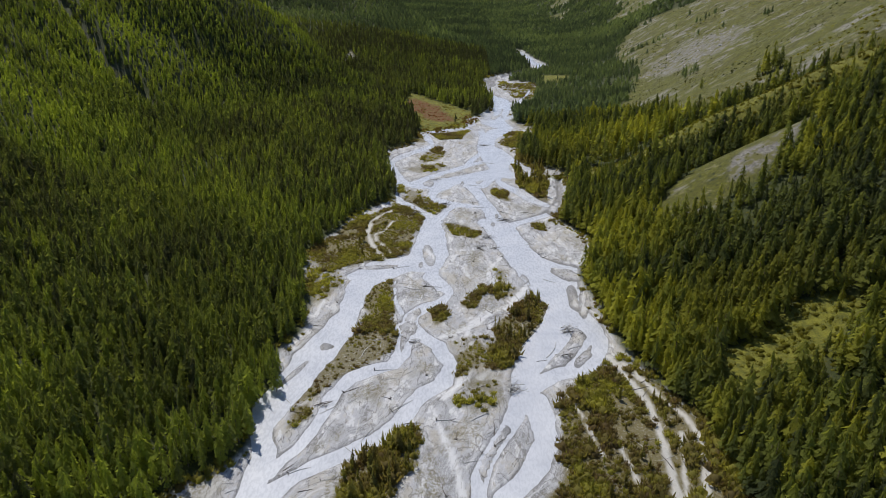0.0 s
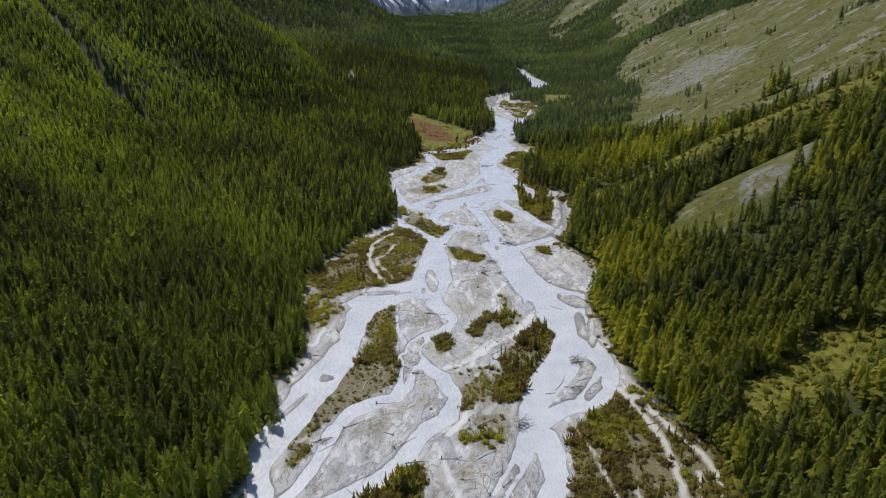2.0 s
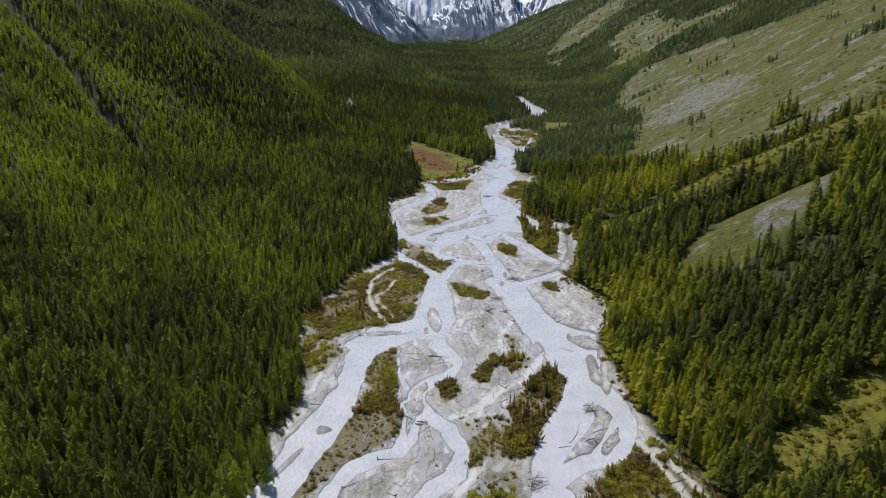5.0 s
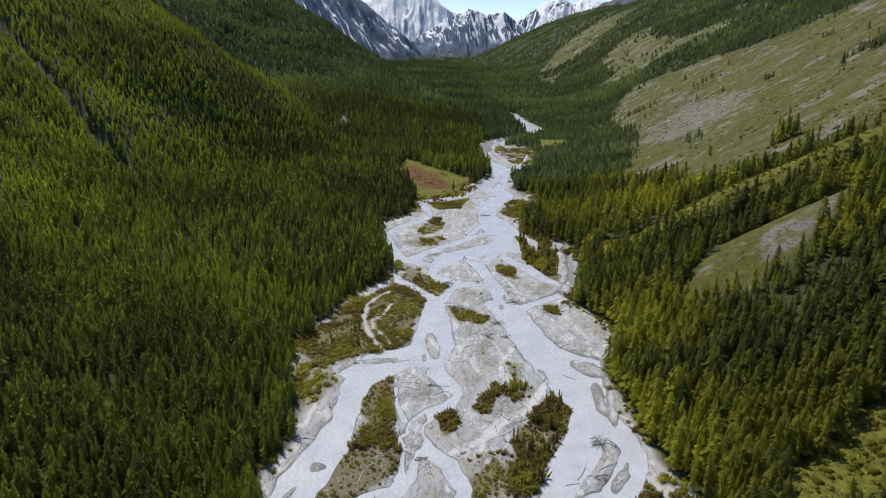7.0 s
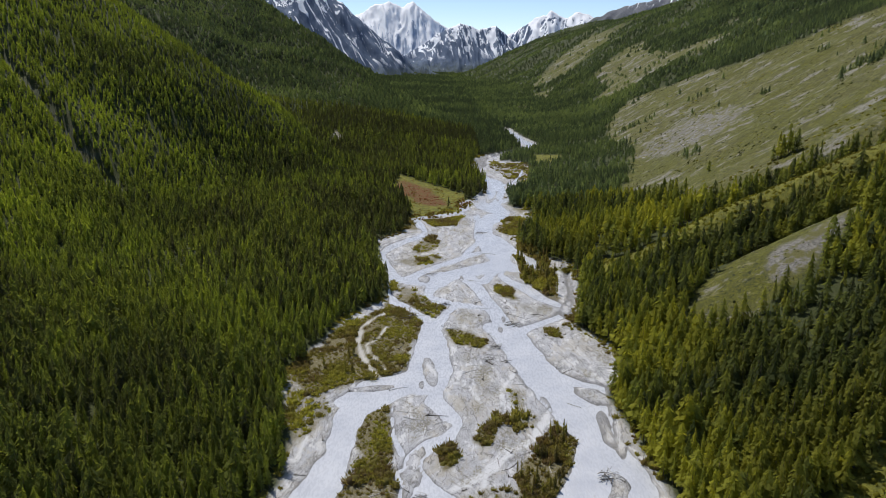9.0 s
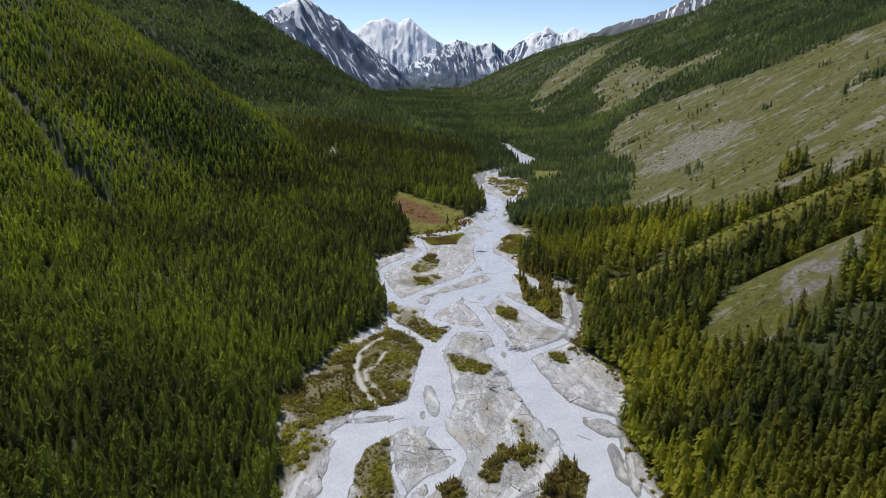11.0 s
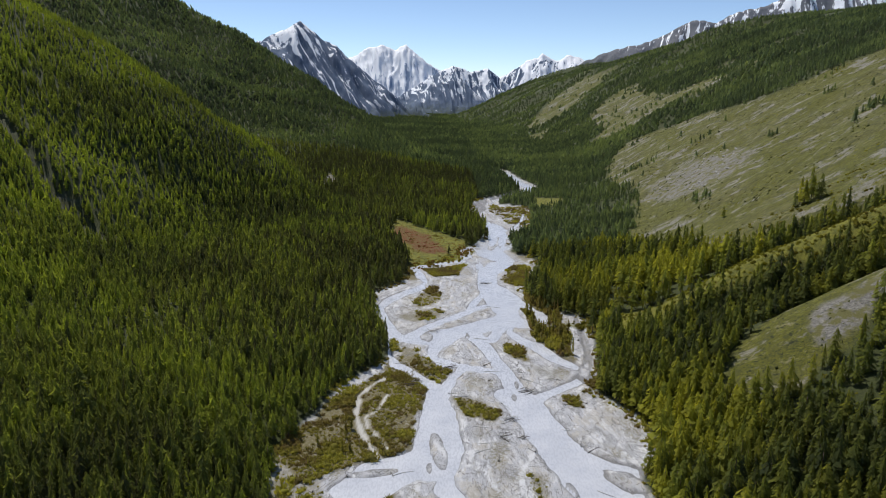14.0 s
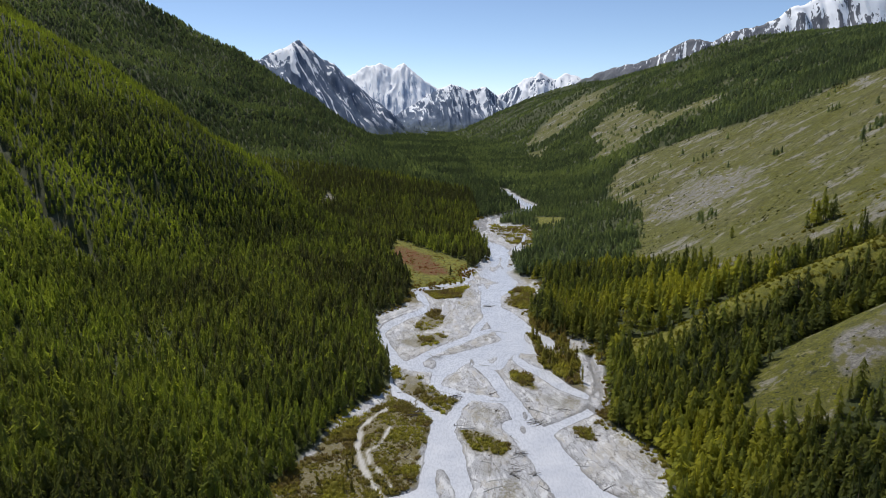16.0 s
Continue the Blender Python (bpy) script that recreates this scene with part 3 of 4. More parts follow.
# ---- ground, one sheet to the horizon ----
def spread(start, end, first, grow):
    out, step = [start], first
    while out[-1] < end:
        out.append(out[-1] + step)
        step *= grow
    return out


def sheet(name, xs, ys, zs, material):
    rows, cols = zs.shape
    me = bpy.data.meshes.new(name)
    co = np.empty((rows * cols, 3), np.float32)
    co[:, 0], co[:, 1], co[:, 2] = xs.ravel(), ys.ravel(), zs.ravel()
    i = (np.arange(rows - 1)[:, None] * cols + np.arange(cols - 1)[None]).ravel()
    quads = np.stack([i, i + 1, i + cols + 1, i + cols], 1)
    fill(me, co, quads)
    me.polygons.foreach_set("use_smooth", np.ones(len(quads), bool))
    me.materials.append(material)
    return new(name, me)


def fill(me, co, faces):
    n, k = faces.shape
    me.vertices.add(len(co))
    me.vertices.foreach_set("co", np.ascontiguousarray(co, np.float32).ravel())
    me.loops.add(n * k)
    me.loops.foreach_set("vertex_index", np.ascontiguousarray(faces, np.int32).ravel())
    me.polygons.add(n)
    me.polygons.foreach_set("loop_start", np.arange(0, n * k, k, dtype=np.int32))
    me.update(calc_edges=True)


def mark(me, name, values):
    me.attributes.new(name, "FLOAT", "POINT").data.foreach_set("value", np.ascontiguousarray(values, np.float32).ravel())


west = [-82 - v for v in spread(0, 2300, 0.9, 1.05)][::-1]
east = [126 + v for v in spread(0, 2500, 0.9, 1.045)]
gx = np.array(west[:-1] + list(np.arange(-82, 126, 0.75)) + east)
gy = [-300, -220, -150, -90, -40, 0, 30, 55, 75, 90, 102, 112, 120]
while gy[-1] < 4700:
    gy.append(gy[-1] + 0.7 * max(1, gy[-1] / 170) ** 1.55)
gy = np.array(gy)
GX, GY = np.meshgrid(gx, gy)
gap = water_gap(GX, GY)
ground = sheet("ground", GX, GY, ground_height(GX, GY, gap), GROUND)
tagged(ground, "valley floor of grey gravel, forest soil and grassy slopes", "ground", kind="structure")
open_land = clearings(GX, GY)
shore = plain_masks(GX, GY)
me = ground.data
mark(me, "gravel", smooth(shore, -2.5, 1.5))
mark(me, "wet", smooth(gap + 0.35 * fbm(GX, GY, 4, 3, 62), 0.75, 0.1) * 0.6)
mark(me, "old", np.clip(shrub_cover(GX, GY) * 1.5 + smooth(fbm(GX, GY, 26, 4, 8), 0.35, 0.8) * (0.4 + 0.35 * smooth(GY, 370, 450)) * smooth(gap, 2, 8), 0, 1))
mark(me, "grass", np.maximum.reduce([smooth(open_land[k], -3, 4) for k in ("spur", "hill", "far")]))
mark(me, "scree", np.maximum.reduce([smooth(inside(GX, GY, (131, 334), (152, 351), (180, 356), (170, 338), (136, 324), rough=6, seed=14), -2, 3),
                                     smooth(inside(GX, GY, (197, 785), (240, 835), (276, 826), (296, 778), (258, 715), (222, 738), rough=18, seed=15), -4, 8) * 0.9,
                                     smooth(open_land["patch"], -2, 2), 0.3 * smooth(open_land["ravine"], -2, 2), smooth(open_land["bald"], -5, 15) * 0.9]))
mark(me, "gap", gap)
mark(me, "meadow", np.maximum.reduce([smooth(open_land[k], -3, 3) for k in ("meadow", "strip", "glade")]))
mark(me, "red", smooth(open_land["red"], -3, 3))


def lane(x, y, width, *stations):
    """A worn strip along stations of (x, y)."""
    best = np.full(np.shape(x), 99.0)
    for (ax, ay), (bx, by) in zip(stations[:-1], stations[1:]):
        t = np.clip(((x - ax) * (bx - ax) + (y - ay) * (by - ay)) / ((bx - ax) ** 2 + (by - ay) ** 2), 0, 1)
        best = np.minimum(best, np.hypot(x - ax - t * (bx - ax), y - ay - t * (by - ay)))
    return smooth(width - best + 0.5 * fbm(x, y, 4, 3, 61), -0.3, 0.5)


def worn(x, y, margin=0.0):
    """Bare tracks and dry runnels."""
    return np.maximum.reduce([
        lane(x, y, 1.3 + margin, (56, 218), (62, 194), (63, 182), (62, 170), (61, 156), (60, 143)),
        lane(x, y, 1.0 + margin, (60, 214), (68, 192), (73, 182), (74, 170), (71, 157), (67, 143)),
        lane(x, y, 0.8 + margin, (69, 174), (67, 164), (64, 154), (62, 143)),
        lane(x, y, 0.6 + margin, (36, 197), (40, 183), (43, 163)),
        lane(x, y, 0.8 + margin, (49, 166), (51, 151)),
        lane(x, y, 1.1 + margin, (-48, 356), (-48, 341), (-44, 326), (-37, 309), (-33, 301)),
        lane(x, y, 0.8 + margin, (-36, 360), (-39, 345), (-44, 339), (-42, 330)),
        lane(x, y, 0.6 + margin, (-43, 337), (-37, 320), (-33, 312)),
        lane(x, y, 0.9 + margin, (-49, 358), (-44, 369), (-38, 378)),
    ])


def runnels(x, y):
    """Pale silt left by shallow overflow."""
    return np.maximum.reduce([
        lane(x, y, 1.5, (32, 278), (29, 272), (23, 259), (15, 252), (8, 242), (1, 236), (-6, 231)),
        lane(x, y, 1.0, (13, 254), (6, 242), (4, 232)), lane(x, y, 1.0, (17, 226), (16, 218), (13, 209), (8, 202)), lane(x, y, 1.3, (6, 226), (4, 210), (1, 199), (-4, 190)),
        lane(x, y, 0.9, (-22, 483), (-12, 484), (-2, 490), (10, 502), (23, 518)), lane(x, y, 0.9, (6, 490), (13, 512), (28, 525)),
        lane(x, y, 0.8, (-16, 320), (-10, 305), (2, 298), (6, 285)), lane(x, y, 0.9, (22, 310), (15, 296), (14, 284)), lane(x, y, 0.8, (-36, 222), (-30, 212), (-24, 204)),
        lane(x, y, 0.8, (-60, 282), (-57, 262), (-58, 246)), lane(x, y, 1.0, (-8, 186), (-4, 172), (0, 158), (2, 146))])


mark(me, "track", worn(GX, GY) * 0.9)
mark(me, "silt", runnels(GX, GY))


# the water lies level in the cut arms
wy = np.array([y for y in gy if 40 < y < 1190][::3])
wx = np.linspace(0, 1, 24)
WX = (bank_left(wy) - 12)[:, None] * (1 - wx) + (bank_right(wy) + 12)[:, None] * wx
WY = np.repeat(wy[:, None], 24, 1)
tagged(sheet("river_water", WX, WY, bed(WY) - 0.02, WATER), "milky pale grey glacial water in braided arms", "river", kind="structure")


# ---- mountains at the head of the valley ----
def mountain(name, label, material, base_y, depth, seed, jag, shear, *crest):
    """A ridge with a face towards the valley: crest knots of (x, z)."""
    k = np.array(crest, float)
    u = np.linspace(k[0, 0], k[-1, 0], 220)
    v = np.r_[np.linspace(-0.25, 0, 12)[:-1], np.linspace(0, 1, 50)]
    U, V = np.meshgrid(u, v)
    top = np.interp(U, k[:, 0], k[:, 1]) + 0.09 * jag * fbm(U, 0 * U, 45, 4, seed + 3)
    fall = np.where(V < 0, 1 + 2.2 * V, (1 - V) ** 1.15)
    low = -60.0
    warp = 60 * fbm(U, V * depth, 260, 3, seed)
    ridged = 1 - np.abs(fbm(U - shear * V * depth + warp * 0.5, V * depth * 0.22, 110, 5, seed + 5)) * 1.1
    edge = smooth(np.abs(V), 0, 0.12)
    z = low + (top - low) * fall + (ridged - 0.45) * jag * edge * (0.35 + fall) + 0.10 * jag * fbm(U, V * depth, 30, 4, seed + 9)
    z = z + 0.5 * jag * (0.5 - np.abs(fbm(U - shear * V * depth + warp * 0.3, V * depth * 0.25, 46, 3, seed + 7))) * edge * (0.3 + fall)
    y = base_y - V * depth
    ob = sheet(name, U, y, z, material)
    flow = np.stack([U - shear * V * depth + 0.3 * warp, V * depth * 1.4, 0 * U], -1)
    ob.data.attributes.new("flow", "FLOAT_VECTOR", "POINT").data.foreach_set("vector", flow.astype(np.float32).ravel())
    return tagged(ob, label, "mountain")


# the blue of these first three rocks is distance haze, put into their base colour
ROCKY = mountain_material("hazy_streaked_rock", 405, 60, (0.060, 0.095, 0.155), (0.150, 0.190, 0.265), 45, patchy=0.565)
ICY = mountain_material("hazy_glacier_face", 215, 60, (0.30, 0.37, 0.48), (0.50, 0.56, 0.66), patchy=0.50)
SNOWY = mountain_material("hazy_snowy_rock", 235, 90, (0.085, 0.12, 0.185), (0.18, 0.225, 0.30), 45, patchy=0.55)
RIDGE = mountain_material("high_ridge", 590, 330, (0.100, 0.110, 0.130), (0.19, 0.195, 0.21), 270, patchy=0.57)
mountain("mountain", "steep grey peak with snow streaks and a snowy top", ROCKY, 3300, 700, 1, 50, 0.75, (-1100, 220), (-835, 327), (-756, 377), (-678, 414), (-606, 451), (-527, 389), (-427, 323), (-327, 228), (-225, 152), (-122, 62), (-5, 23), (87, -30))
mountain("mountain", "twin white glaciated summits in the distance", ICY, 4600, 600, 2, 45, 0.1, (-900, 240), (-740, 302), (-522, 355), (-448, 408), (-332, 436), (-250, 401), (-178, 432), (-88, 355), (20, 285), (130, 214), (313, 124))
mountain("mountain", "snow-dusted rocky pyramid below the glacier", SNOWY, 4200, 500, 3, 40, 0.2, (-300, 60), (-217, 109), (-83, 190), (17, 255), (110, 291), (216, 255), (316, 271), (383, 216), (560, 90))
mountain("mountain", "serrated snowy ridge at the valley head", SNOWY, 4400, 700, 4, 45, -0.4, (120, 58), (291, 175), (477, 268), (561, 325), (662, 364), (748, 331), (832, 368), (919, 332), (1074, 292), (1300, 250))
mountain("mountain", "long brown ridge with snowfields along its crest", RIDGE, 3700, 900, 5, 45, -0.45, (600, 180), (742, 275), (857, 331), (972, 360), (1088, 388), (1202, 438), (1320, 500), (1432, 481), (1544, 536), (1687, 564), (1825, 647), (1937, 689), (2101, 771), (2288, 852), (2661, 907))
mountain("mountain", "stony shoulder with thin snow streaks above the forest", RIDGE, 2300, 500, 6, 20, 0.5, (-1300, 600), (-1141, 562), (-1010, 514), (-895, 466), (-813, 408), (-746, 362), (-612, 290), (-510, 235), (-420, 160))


# ---- trees ----
rng = np.random.default_rng(7)


def conifer(tiers, spokes, seed, slim=1.0, bare=0.12, trunk_sides=4, taper=0.85, ragged=1.0):
    """A larch one metre high, of single boughs: verts, triangles, and the number of trunk triangles that come first."""
    r = np.random.default_rng(seed)
    verts = [(0.014 * math.cos(6.2832 * k / trunk_sides), 0.014 * math.sin(6.2832 * k / trunk_sides), -0.05) for k in range(trunk_sides)] + [(0, 0, 0.97)]
    tris = [(k, (k + 1) % trunk_sides, trunk_sides) for k in range(trunk_sides)]
    bark = len(tris)
    lobe = r.uniform(0, 6.28, 3)
    for i in range(tiers):
        turn = r.uniform(0, 6.3)
        count = max(3, round(spokes * (1.15 - 0.6 * i / tiers)))
        for k in range(count):
            f = (i + ragged * r.uniform(-0.5, 0.5) + 0.3) / tiers
            f = min(max(f, 0.0), 0.97)
            z0 = bare + (1 - bare) * f
            a = turn + 6.2832 * (k + ragged * r.uniform(-0.3, 0.3)) / count
            full = 1 + 0.22 * ragged * math.cos(2 * a + lobe[0] + 5 * f) + 0.15 * ragged * math.cos(9 * f + lobe[1])
            reach = slim * 0.165 * full * ((1 - f) ** taper * (0.72 + 0.28 * min(1, f * 5)) + 0.02)
            q = reach * r.uniform(0.7, 1.2)
            half = 3.1416 / count * r.uniform(0.75, 1.15)
            lift = (1 - bare) / tiers * r.uniform(1.0, 1.7)
            b = len(verts)
            verts.append((0.12 * q * math.cos(a), 0.12 * q * math.sin(a), min(z0 + lift, 1.0)))
            for side in (-1, 1):
                d = q * r.uniform(0.8, 1.15)
                verts.append((d * math.cos(a + side * half), d * math.sin(a + side * half), z0 + r.uniform(-0.02, 0.025)))
            tris.append((b, b + 1, b + 2))
    return np.array(verts), np.array(tris), bark


def bush(seed, sprays=26, sides=5, erect=0.6, core=0.55):
    """A ragged bush one metre high: a low leafy core with many upright sprays standing out of it."""
    r = np.random.default_rng(seed)
    verts, tris = [(r.normal(0, 0.06), r.normal(0, 0.06), core)], []
    for low, wide in ((0.55, 0.34), (-0.06, 0.46)):
        for m in range(sides):
            a, q = 6.283 * (m + r.uniform(-0.35, 0.35)) / sides, wide * r.uniform(0.5, 1.3)
            verts.append((q * math.cos(a), q * math.sin(a), core * low * r.uniform(0.7, 1.3)))
    for m in range(sides):
        p, q = 1 + m, 1 + (m + 1) % sides
        tris += [(0, p, q), (p, p + sides, q + sides), (p, q + sides, q)]
    for _ in range(sprays):
        a, q, t, w = r.uniform(0, 6.3), 0.5 * math.sqrt(r.uniform(0, 1)), r.uniform(0, 6.3), r.uniform(0.05, 0.11)
        c = np.array((q * math.cos(a), q * math.sin(a), r.uniform(0.0, 0.5) * (1 - q)))
        out = np.array((math.cos(a) * (1 - erect), math.sin(a) * (1 - erect), r.uniform(0.5, 1.0))) * r.uniform(0.3, 0.62)
        side = np.array((math.cos(t), math.sin(t), r.uniform(-0.3, 0.3))) * w
        b = len(verts)
        verts += [tuple(c + side), tuple(c - side), tuple(c + out)]
        tris.append((b, b + 1, b + 2))
    return np.array(verts), np.array(tris), 0


def stand(name, label, category, x, y, z, size, wide, tint, models, leaf, bark=None):
    """Many plants as one thing that nobody could count."""
    n = len(x)
    pick = rng.integers(0, len(models), n)
    cos, tris, tints, mats, base = [], [], [], [], 0
    for m, (v, t, trunk) in enumerate(models):
        w = np.nonzero(pick == m)[0]
        a = rng.uniform(0, 6.283, len(w))
        lx, ly = rng.normal(0, 0.025, (2, len(w)))
        ca, sa = np.cos(a)[:, None], np.sin(a)[:, None]
        vx, vy, vz = v[:, 0] * wide[w, None], v[:, 1] * wide[w, None], v[:, 2] * size[w, None]
        p = np.stack([x[w, None] + vx * ca - vy * sa + lx[:, None] * vz, y[w, None] + vx * sa + vy * ca + ly[:, None] * vz, z[w, None] + vz], -1)
        cos.append(p.reshape(-1, 3))
        tris.append((t[None] + base + (np.arange(len(w)) * len(v))[:, None, None]).reshape(-1, 3))
        tints.append(np.repeat(tint[w], len(v)))
        mats.append(np.tile(np.arange(len(t)) < trunk, len(w)))
        base += len(w) * len(v)
    me = bpy.data.meshes.new(name)
    fill(me, np.concatenate(cos), np.concatenate(tris))
    me.materials.append(leaf)
    if bark:
        me.materials.append(bark)
        me.polygons.foreach_set("material_index", np.concatenate(mats).astype(np.int32))
    mark(me, "tint", np.concatenate(tints))
    return tagged(new(name, me), label, category, kind="stuff")


def scatter(x0, x1, y0, y1, step):
    nx, ny = int((x1 - x0) / step), int((y1 - y0) / step)
    X, Y = np.meshgrid(x0 + step * (np.arange(nx) + 0.5), y0 + step * (np.arange(ny) + 0.5))
    X = (X + rng.uniform(-0.48, 0.48, X.shape) * step).ravel()
    Y = (Y + rng.uniform(-0.48, 0.48, Y.shape) * step).ravel()
    near = (X > -0.76 * Y - 70) & (X < 0.74 * Y + 60)
    return X[near], Y[near]


def forest_cover(x, y):
    """Chance of a tree, 0 to 1."""
    o = clearings(x, y)
    c = smooth(-plain_masks(x, y), 0, 2.5)
    for key, soft, left in (("spur", 3, 0.0), ("glade", 3, 0.03), ("strip", 4, 0.015), ("hill", 6, 0.002), ("far", 20, 0.05), ("meadow", 3, 0.004), ("red", 3, 0.004), ("patch", 3, 0), ("ravine", 2, 0.1), ("bald", 40, 0.03)):
        c = c * (1 - (1 - left) * smooth(o[key], -soft, soft))
    groups = smooth(fbm(x, y, 45, 3, 73), 0.85, 1.0) * (o["hill"] > 0)
    c = np.maximum(c, 0.7 * groups)
    right = smooth(x - bank_right(y), 0, 60)
    thin = smooth(fbm(x, y, 45, 4, 71), 0.25, 0.6)
    return c * (1 - 0.55 * thin * right) * (1 - 0.25 * thin) * (1 - 0.16 * right * (y < 620))


def grow(x, y):
    keep = rng.uniform(0, 1, len(x)) < forest_cover(x, y)
    x, y = x[keep], y[keep]
    z = plain(x, y)
    right, rise = x > bank_right(y), z - bed(y)
    size = 11.6 + 1.8 * fbm(x, y, 60, 3, 81) + 1.6 * right + 2.0 * right * smooth(y, 330, 420) * smooth(y, 640, 560)
    size = size * (1 - np.where(right, 0.42 * smooth(y, 520, 760), 0.27 * smooth(rise, 14, 60) + 0.06 * smooth(y, 500, 700)))
    size = size * rng.uniform(0.62, 1.25, len(x)) * np.where(rng.uniform(0, 1, len(x)) < 0.12, 1.2, 1.0)
    wide = size * rng.uniform(0.8, 1.25, len(x)) * (1 + 0.25 * right + 0.2 * smooth(y, 400, 700))
    left_near = x < bank_left(y)
    # sunlight painted into the tint: paler up the left slope, darker on its floor
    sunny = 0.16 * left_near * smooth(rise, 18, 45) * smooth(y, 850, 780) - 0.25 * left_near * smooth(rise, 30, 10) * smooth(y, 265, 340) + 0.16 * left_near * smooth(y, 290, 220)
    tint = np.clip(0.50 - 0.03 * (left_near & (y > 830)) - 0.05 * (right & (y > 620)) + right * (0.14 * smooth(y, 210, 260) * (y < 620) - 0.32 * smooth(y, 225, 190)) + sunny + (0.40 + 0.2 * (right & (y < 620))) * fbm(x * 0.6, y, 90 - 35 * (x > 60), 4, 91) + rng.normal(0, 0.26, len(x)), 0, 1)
    return x, y, z + 0.35, size, wide, tint


x, y = scatter(-420, 420, 90, 400, 3.1)
near = [conifer(9, 8, s, slim=w, taper=p) for s, w, p in ((1, 1.0, 0.8), (2, 0.85, 0.9), (3, 1.15, 0.7), (4, 0.95, 0.8), (5, 1.3, 0.6), (6, 0.75, 0.9))]
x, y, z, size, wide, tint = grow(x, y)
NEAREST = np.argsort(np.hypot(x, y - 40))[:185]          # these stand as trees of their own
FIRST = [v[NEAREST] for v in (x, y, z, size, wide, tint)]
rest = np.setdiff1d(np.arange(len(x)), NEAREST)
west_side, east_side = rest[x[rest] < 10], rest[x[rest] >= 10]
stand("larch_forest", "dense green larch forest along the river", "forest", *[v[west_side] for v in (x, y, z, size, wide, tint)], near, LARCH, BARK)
stand("larch_forest", "mixed olive and dark green forest below the spurs", "forest", *[v[east_side] for v in (x, y, z, size, wide, tint)], near, TAWNY, BARK)
x, y = scatter(-800, 800, 400, 1085, 3.9)
close = (x > 40) & (y < 620)
stand("larch_forest", "tall green larch forest on the spurs above the river", "forest", *grow(x[close], y[close]), [conifer(8, 7, s, slim=w * 0.95, bare=0.14, trunk_sides=3, taper=0.7) for s, w in ((15, 1.0), (16, 0.85), (17, 1.2), (18, 0.95), (19, 0.7))], TAWNY, BARK)
mid = [conifer(5, 5, s, slim=w * 1.1, trunk_sides=3, ragged=0.7) for s, w in ((11, 1.05), (12, 0.9), (13, 1.2), (14, 1.0))]
wall = (x < -90) & (x < -0.2 * y + 60) & (y < 850) & ((x < -190) | (y > 640))
east_far = (x > 40) & ~close
rest = ~close & ~wall & ~east_far
stand("larch_forest", "dense green larch forest on the valley floor", "forest", *grow(x[rest], y[rest]), mid, LARCH, BARK)
stand("larch_forest", "dark green forest under the dry hill", "forest", *grow(x[east_far], y[east_far]), mid, HAZY_PINE, BARK)
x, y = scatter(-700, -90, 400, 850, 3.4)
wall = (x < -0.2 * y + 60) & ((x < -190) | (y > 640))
# the slope's sunlit look comes from this brighter needle colour
stand("larch_forest", "bright green larch forest on the steep slope, sunlight put into its colour", "forest", *grow(x[wall], y[wall]), mid, SUNLIT_LARCH, BARK)
far = [conifer(2, 4, s, slim=2.0, bare=0.05, trunk_sides=3, ragged=0.3) for s in (21, 22, 23)]
x, y = scatter(-1000, 1000, 1085, 1760, 4.8)
seen = (x < 860) & (rng.uniform(0, 1, len(x)) < 0.95)
stand("larch_forest", "dark green forest on the ridges up the valley", "forest", *grow(x[seen], y[seen]), far, HAZY_PINE, BARK)
x, y = scatter(-500, 1150, 1760, 3700, 6.6)
seen = (x > -0.15 * y - 30) & (x < 1050) & (rng.uniform(0, 1, len(x)) < np.clip(1.42 - y / 3300, 0.3, 1))
stand("larch_forest", "distant dark green forest on the mountain slopes", "forest", *grow(x[seen], y[seen]), far, HAZY_PINE, BARK)

# willow scrub on the bars and terraces, and brush along the forest's edge
x, y = scatter(-120, 140, 100, 900, 1.45)
edge = plain_masks(x, y)
fringe = 0.45 * smooth(edge, -7, -1) * smooth(edge, 5, 1) * smooth(fbm(x, y, 16, 3, 54), -0.5, 0.3)
keep = rng.uniform(0, 1, len(x)) < np.maximum(shrub_cover(x, y) * 0.9 * smooth(fbm(x, y, 7, 3, 55), -1.05, -0.3) * (1 - 0.97 * worn(x, y, 0.9)), fringe)
x, y = x[keep], y[keep]
keep = water_gap(x, y) > 0.7
x, y = x[keep], y[keep]
tall = 1.0 * ((x > 36) & (x < 64) & (y > 390) & (y < 522)) + 0.75 * ((x > 13) & (x < 41) & (y > 208) & (y < 278)) + 0.95 * ((x > -34) & (x < -10) & (y < 176)) + 0.35 * ((x > 22) & (y < 222))
low = (x < -20) & (x > -56) & (y > 184) & (y < 232)
size = np.clip(1.8 + 1.2 * fbm(x, y, 9, 3, 51), 0.8, 3.6) * rng.uniform(0.55, 1.4, len(x)) * (1 + 0.9 * tall) * (1 - 0.5 * low)
stand("willow_scrub", "olive and rusty willow scrub on gravel bars", "shrubs", x, y, ground_height(x, y), size, size * rng.uniform(0.95, 1.45, len(x)) / (1 + 0.55 * tall),
      np.clip(0.5 - 0.15 * tall - 0.2 * low + 0.45 * fbm(x, y, 9, 3, 52) + rng.normal(0, 0.2, len(x)), 0, 1), [bush(s) for s in range(8)], WILLOW)

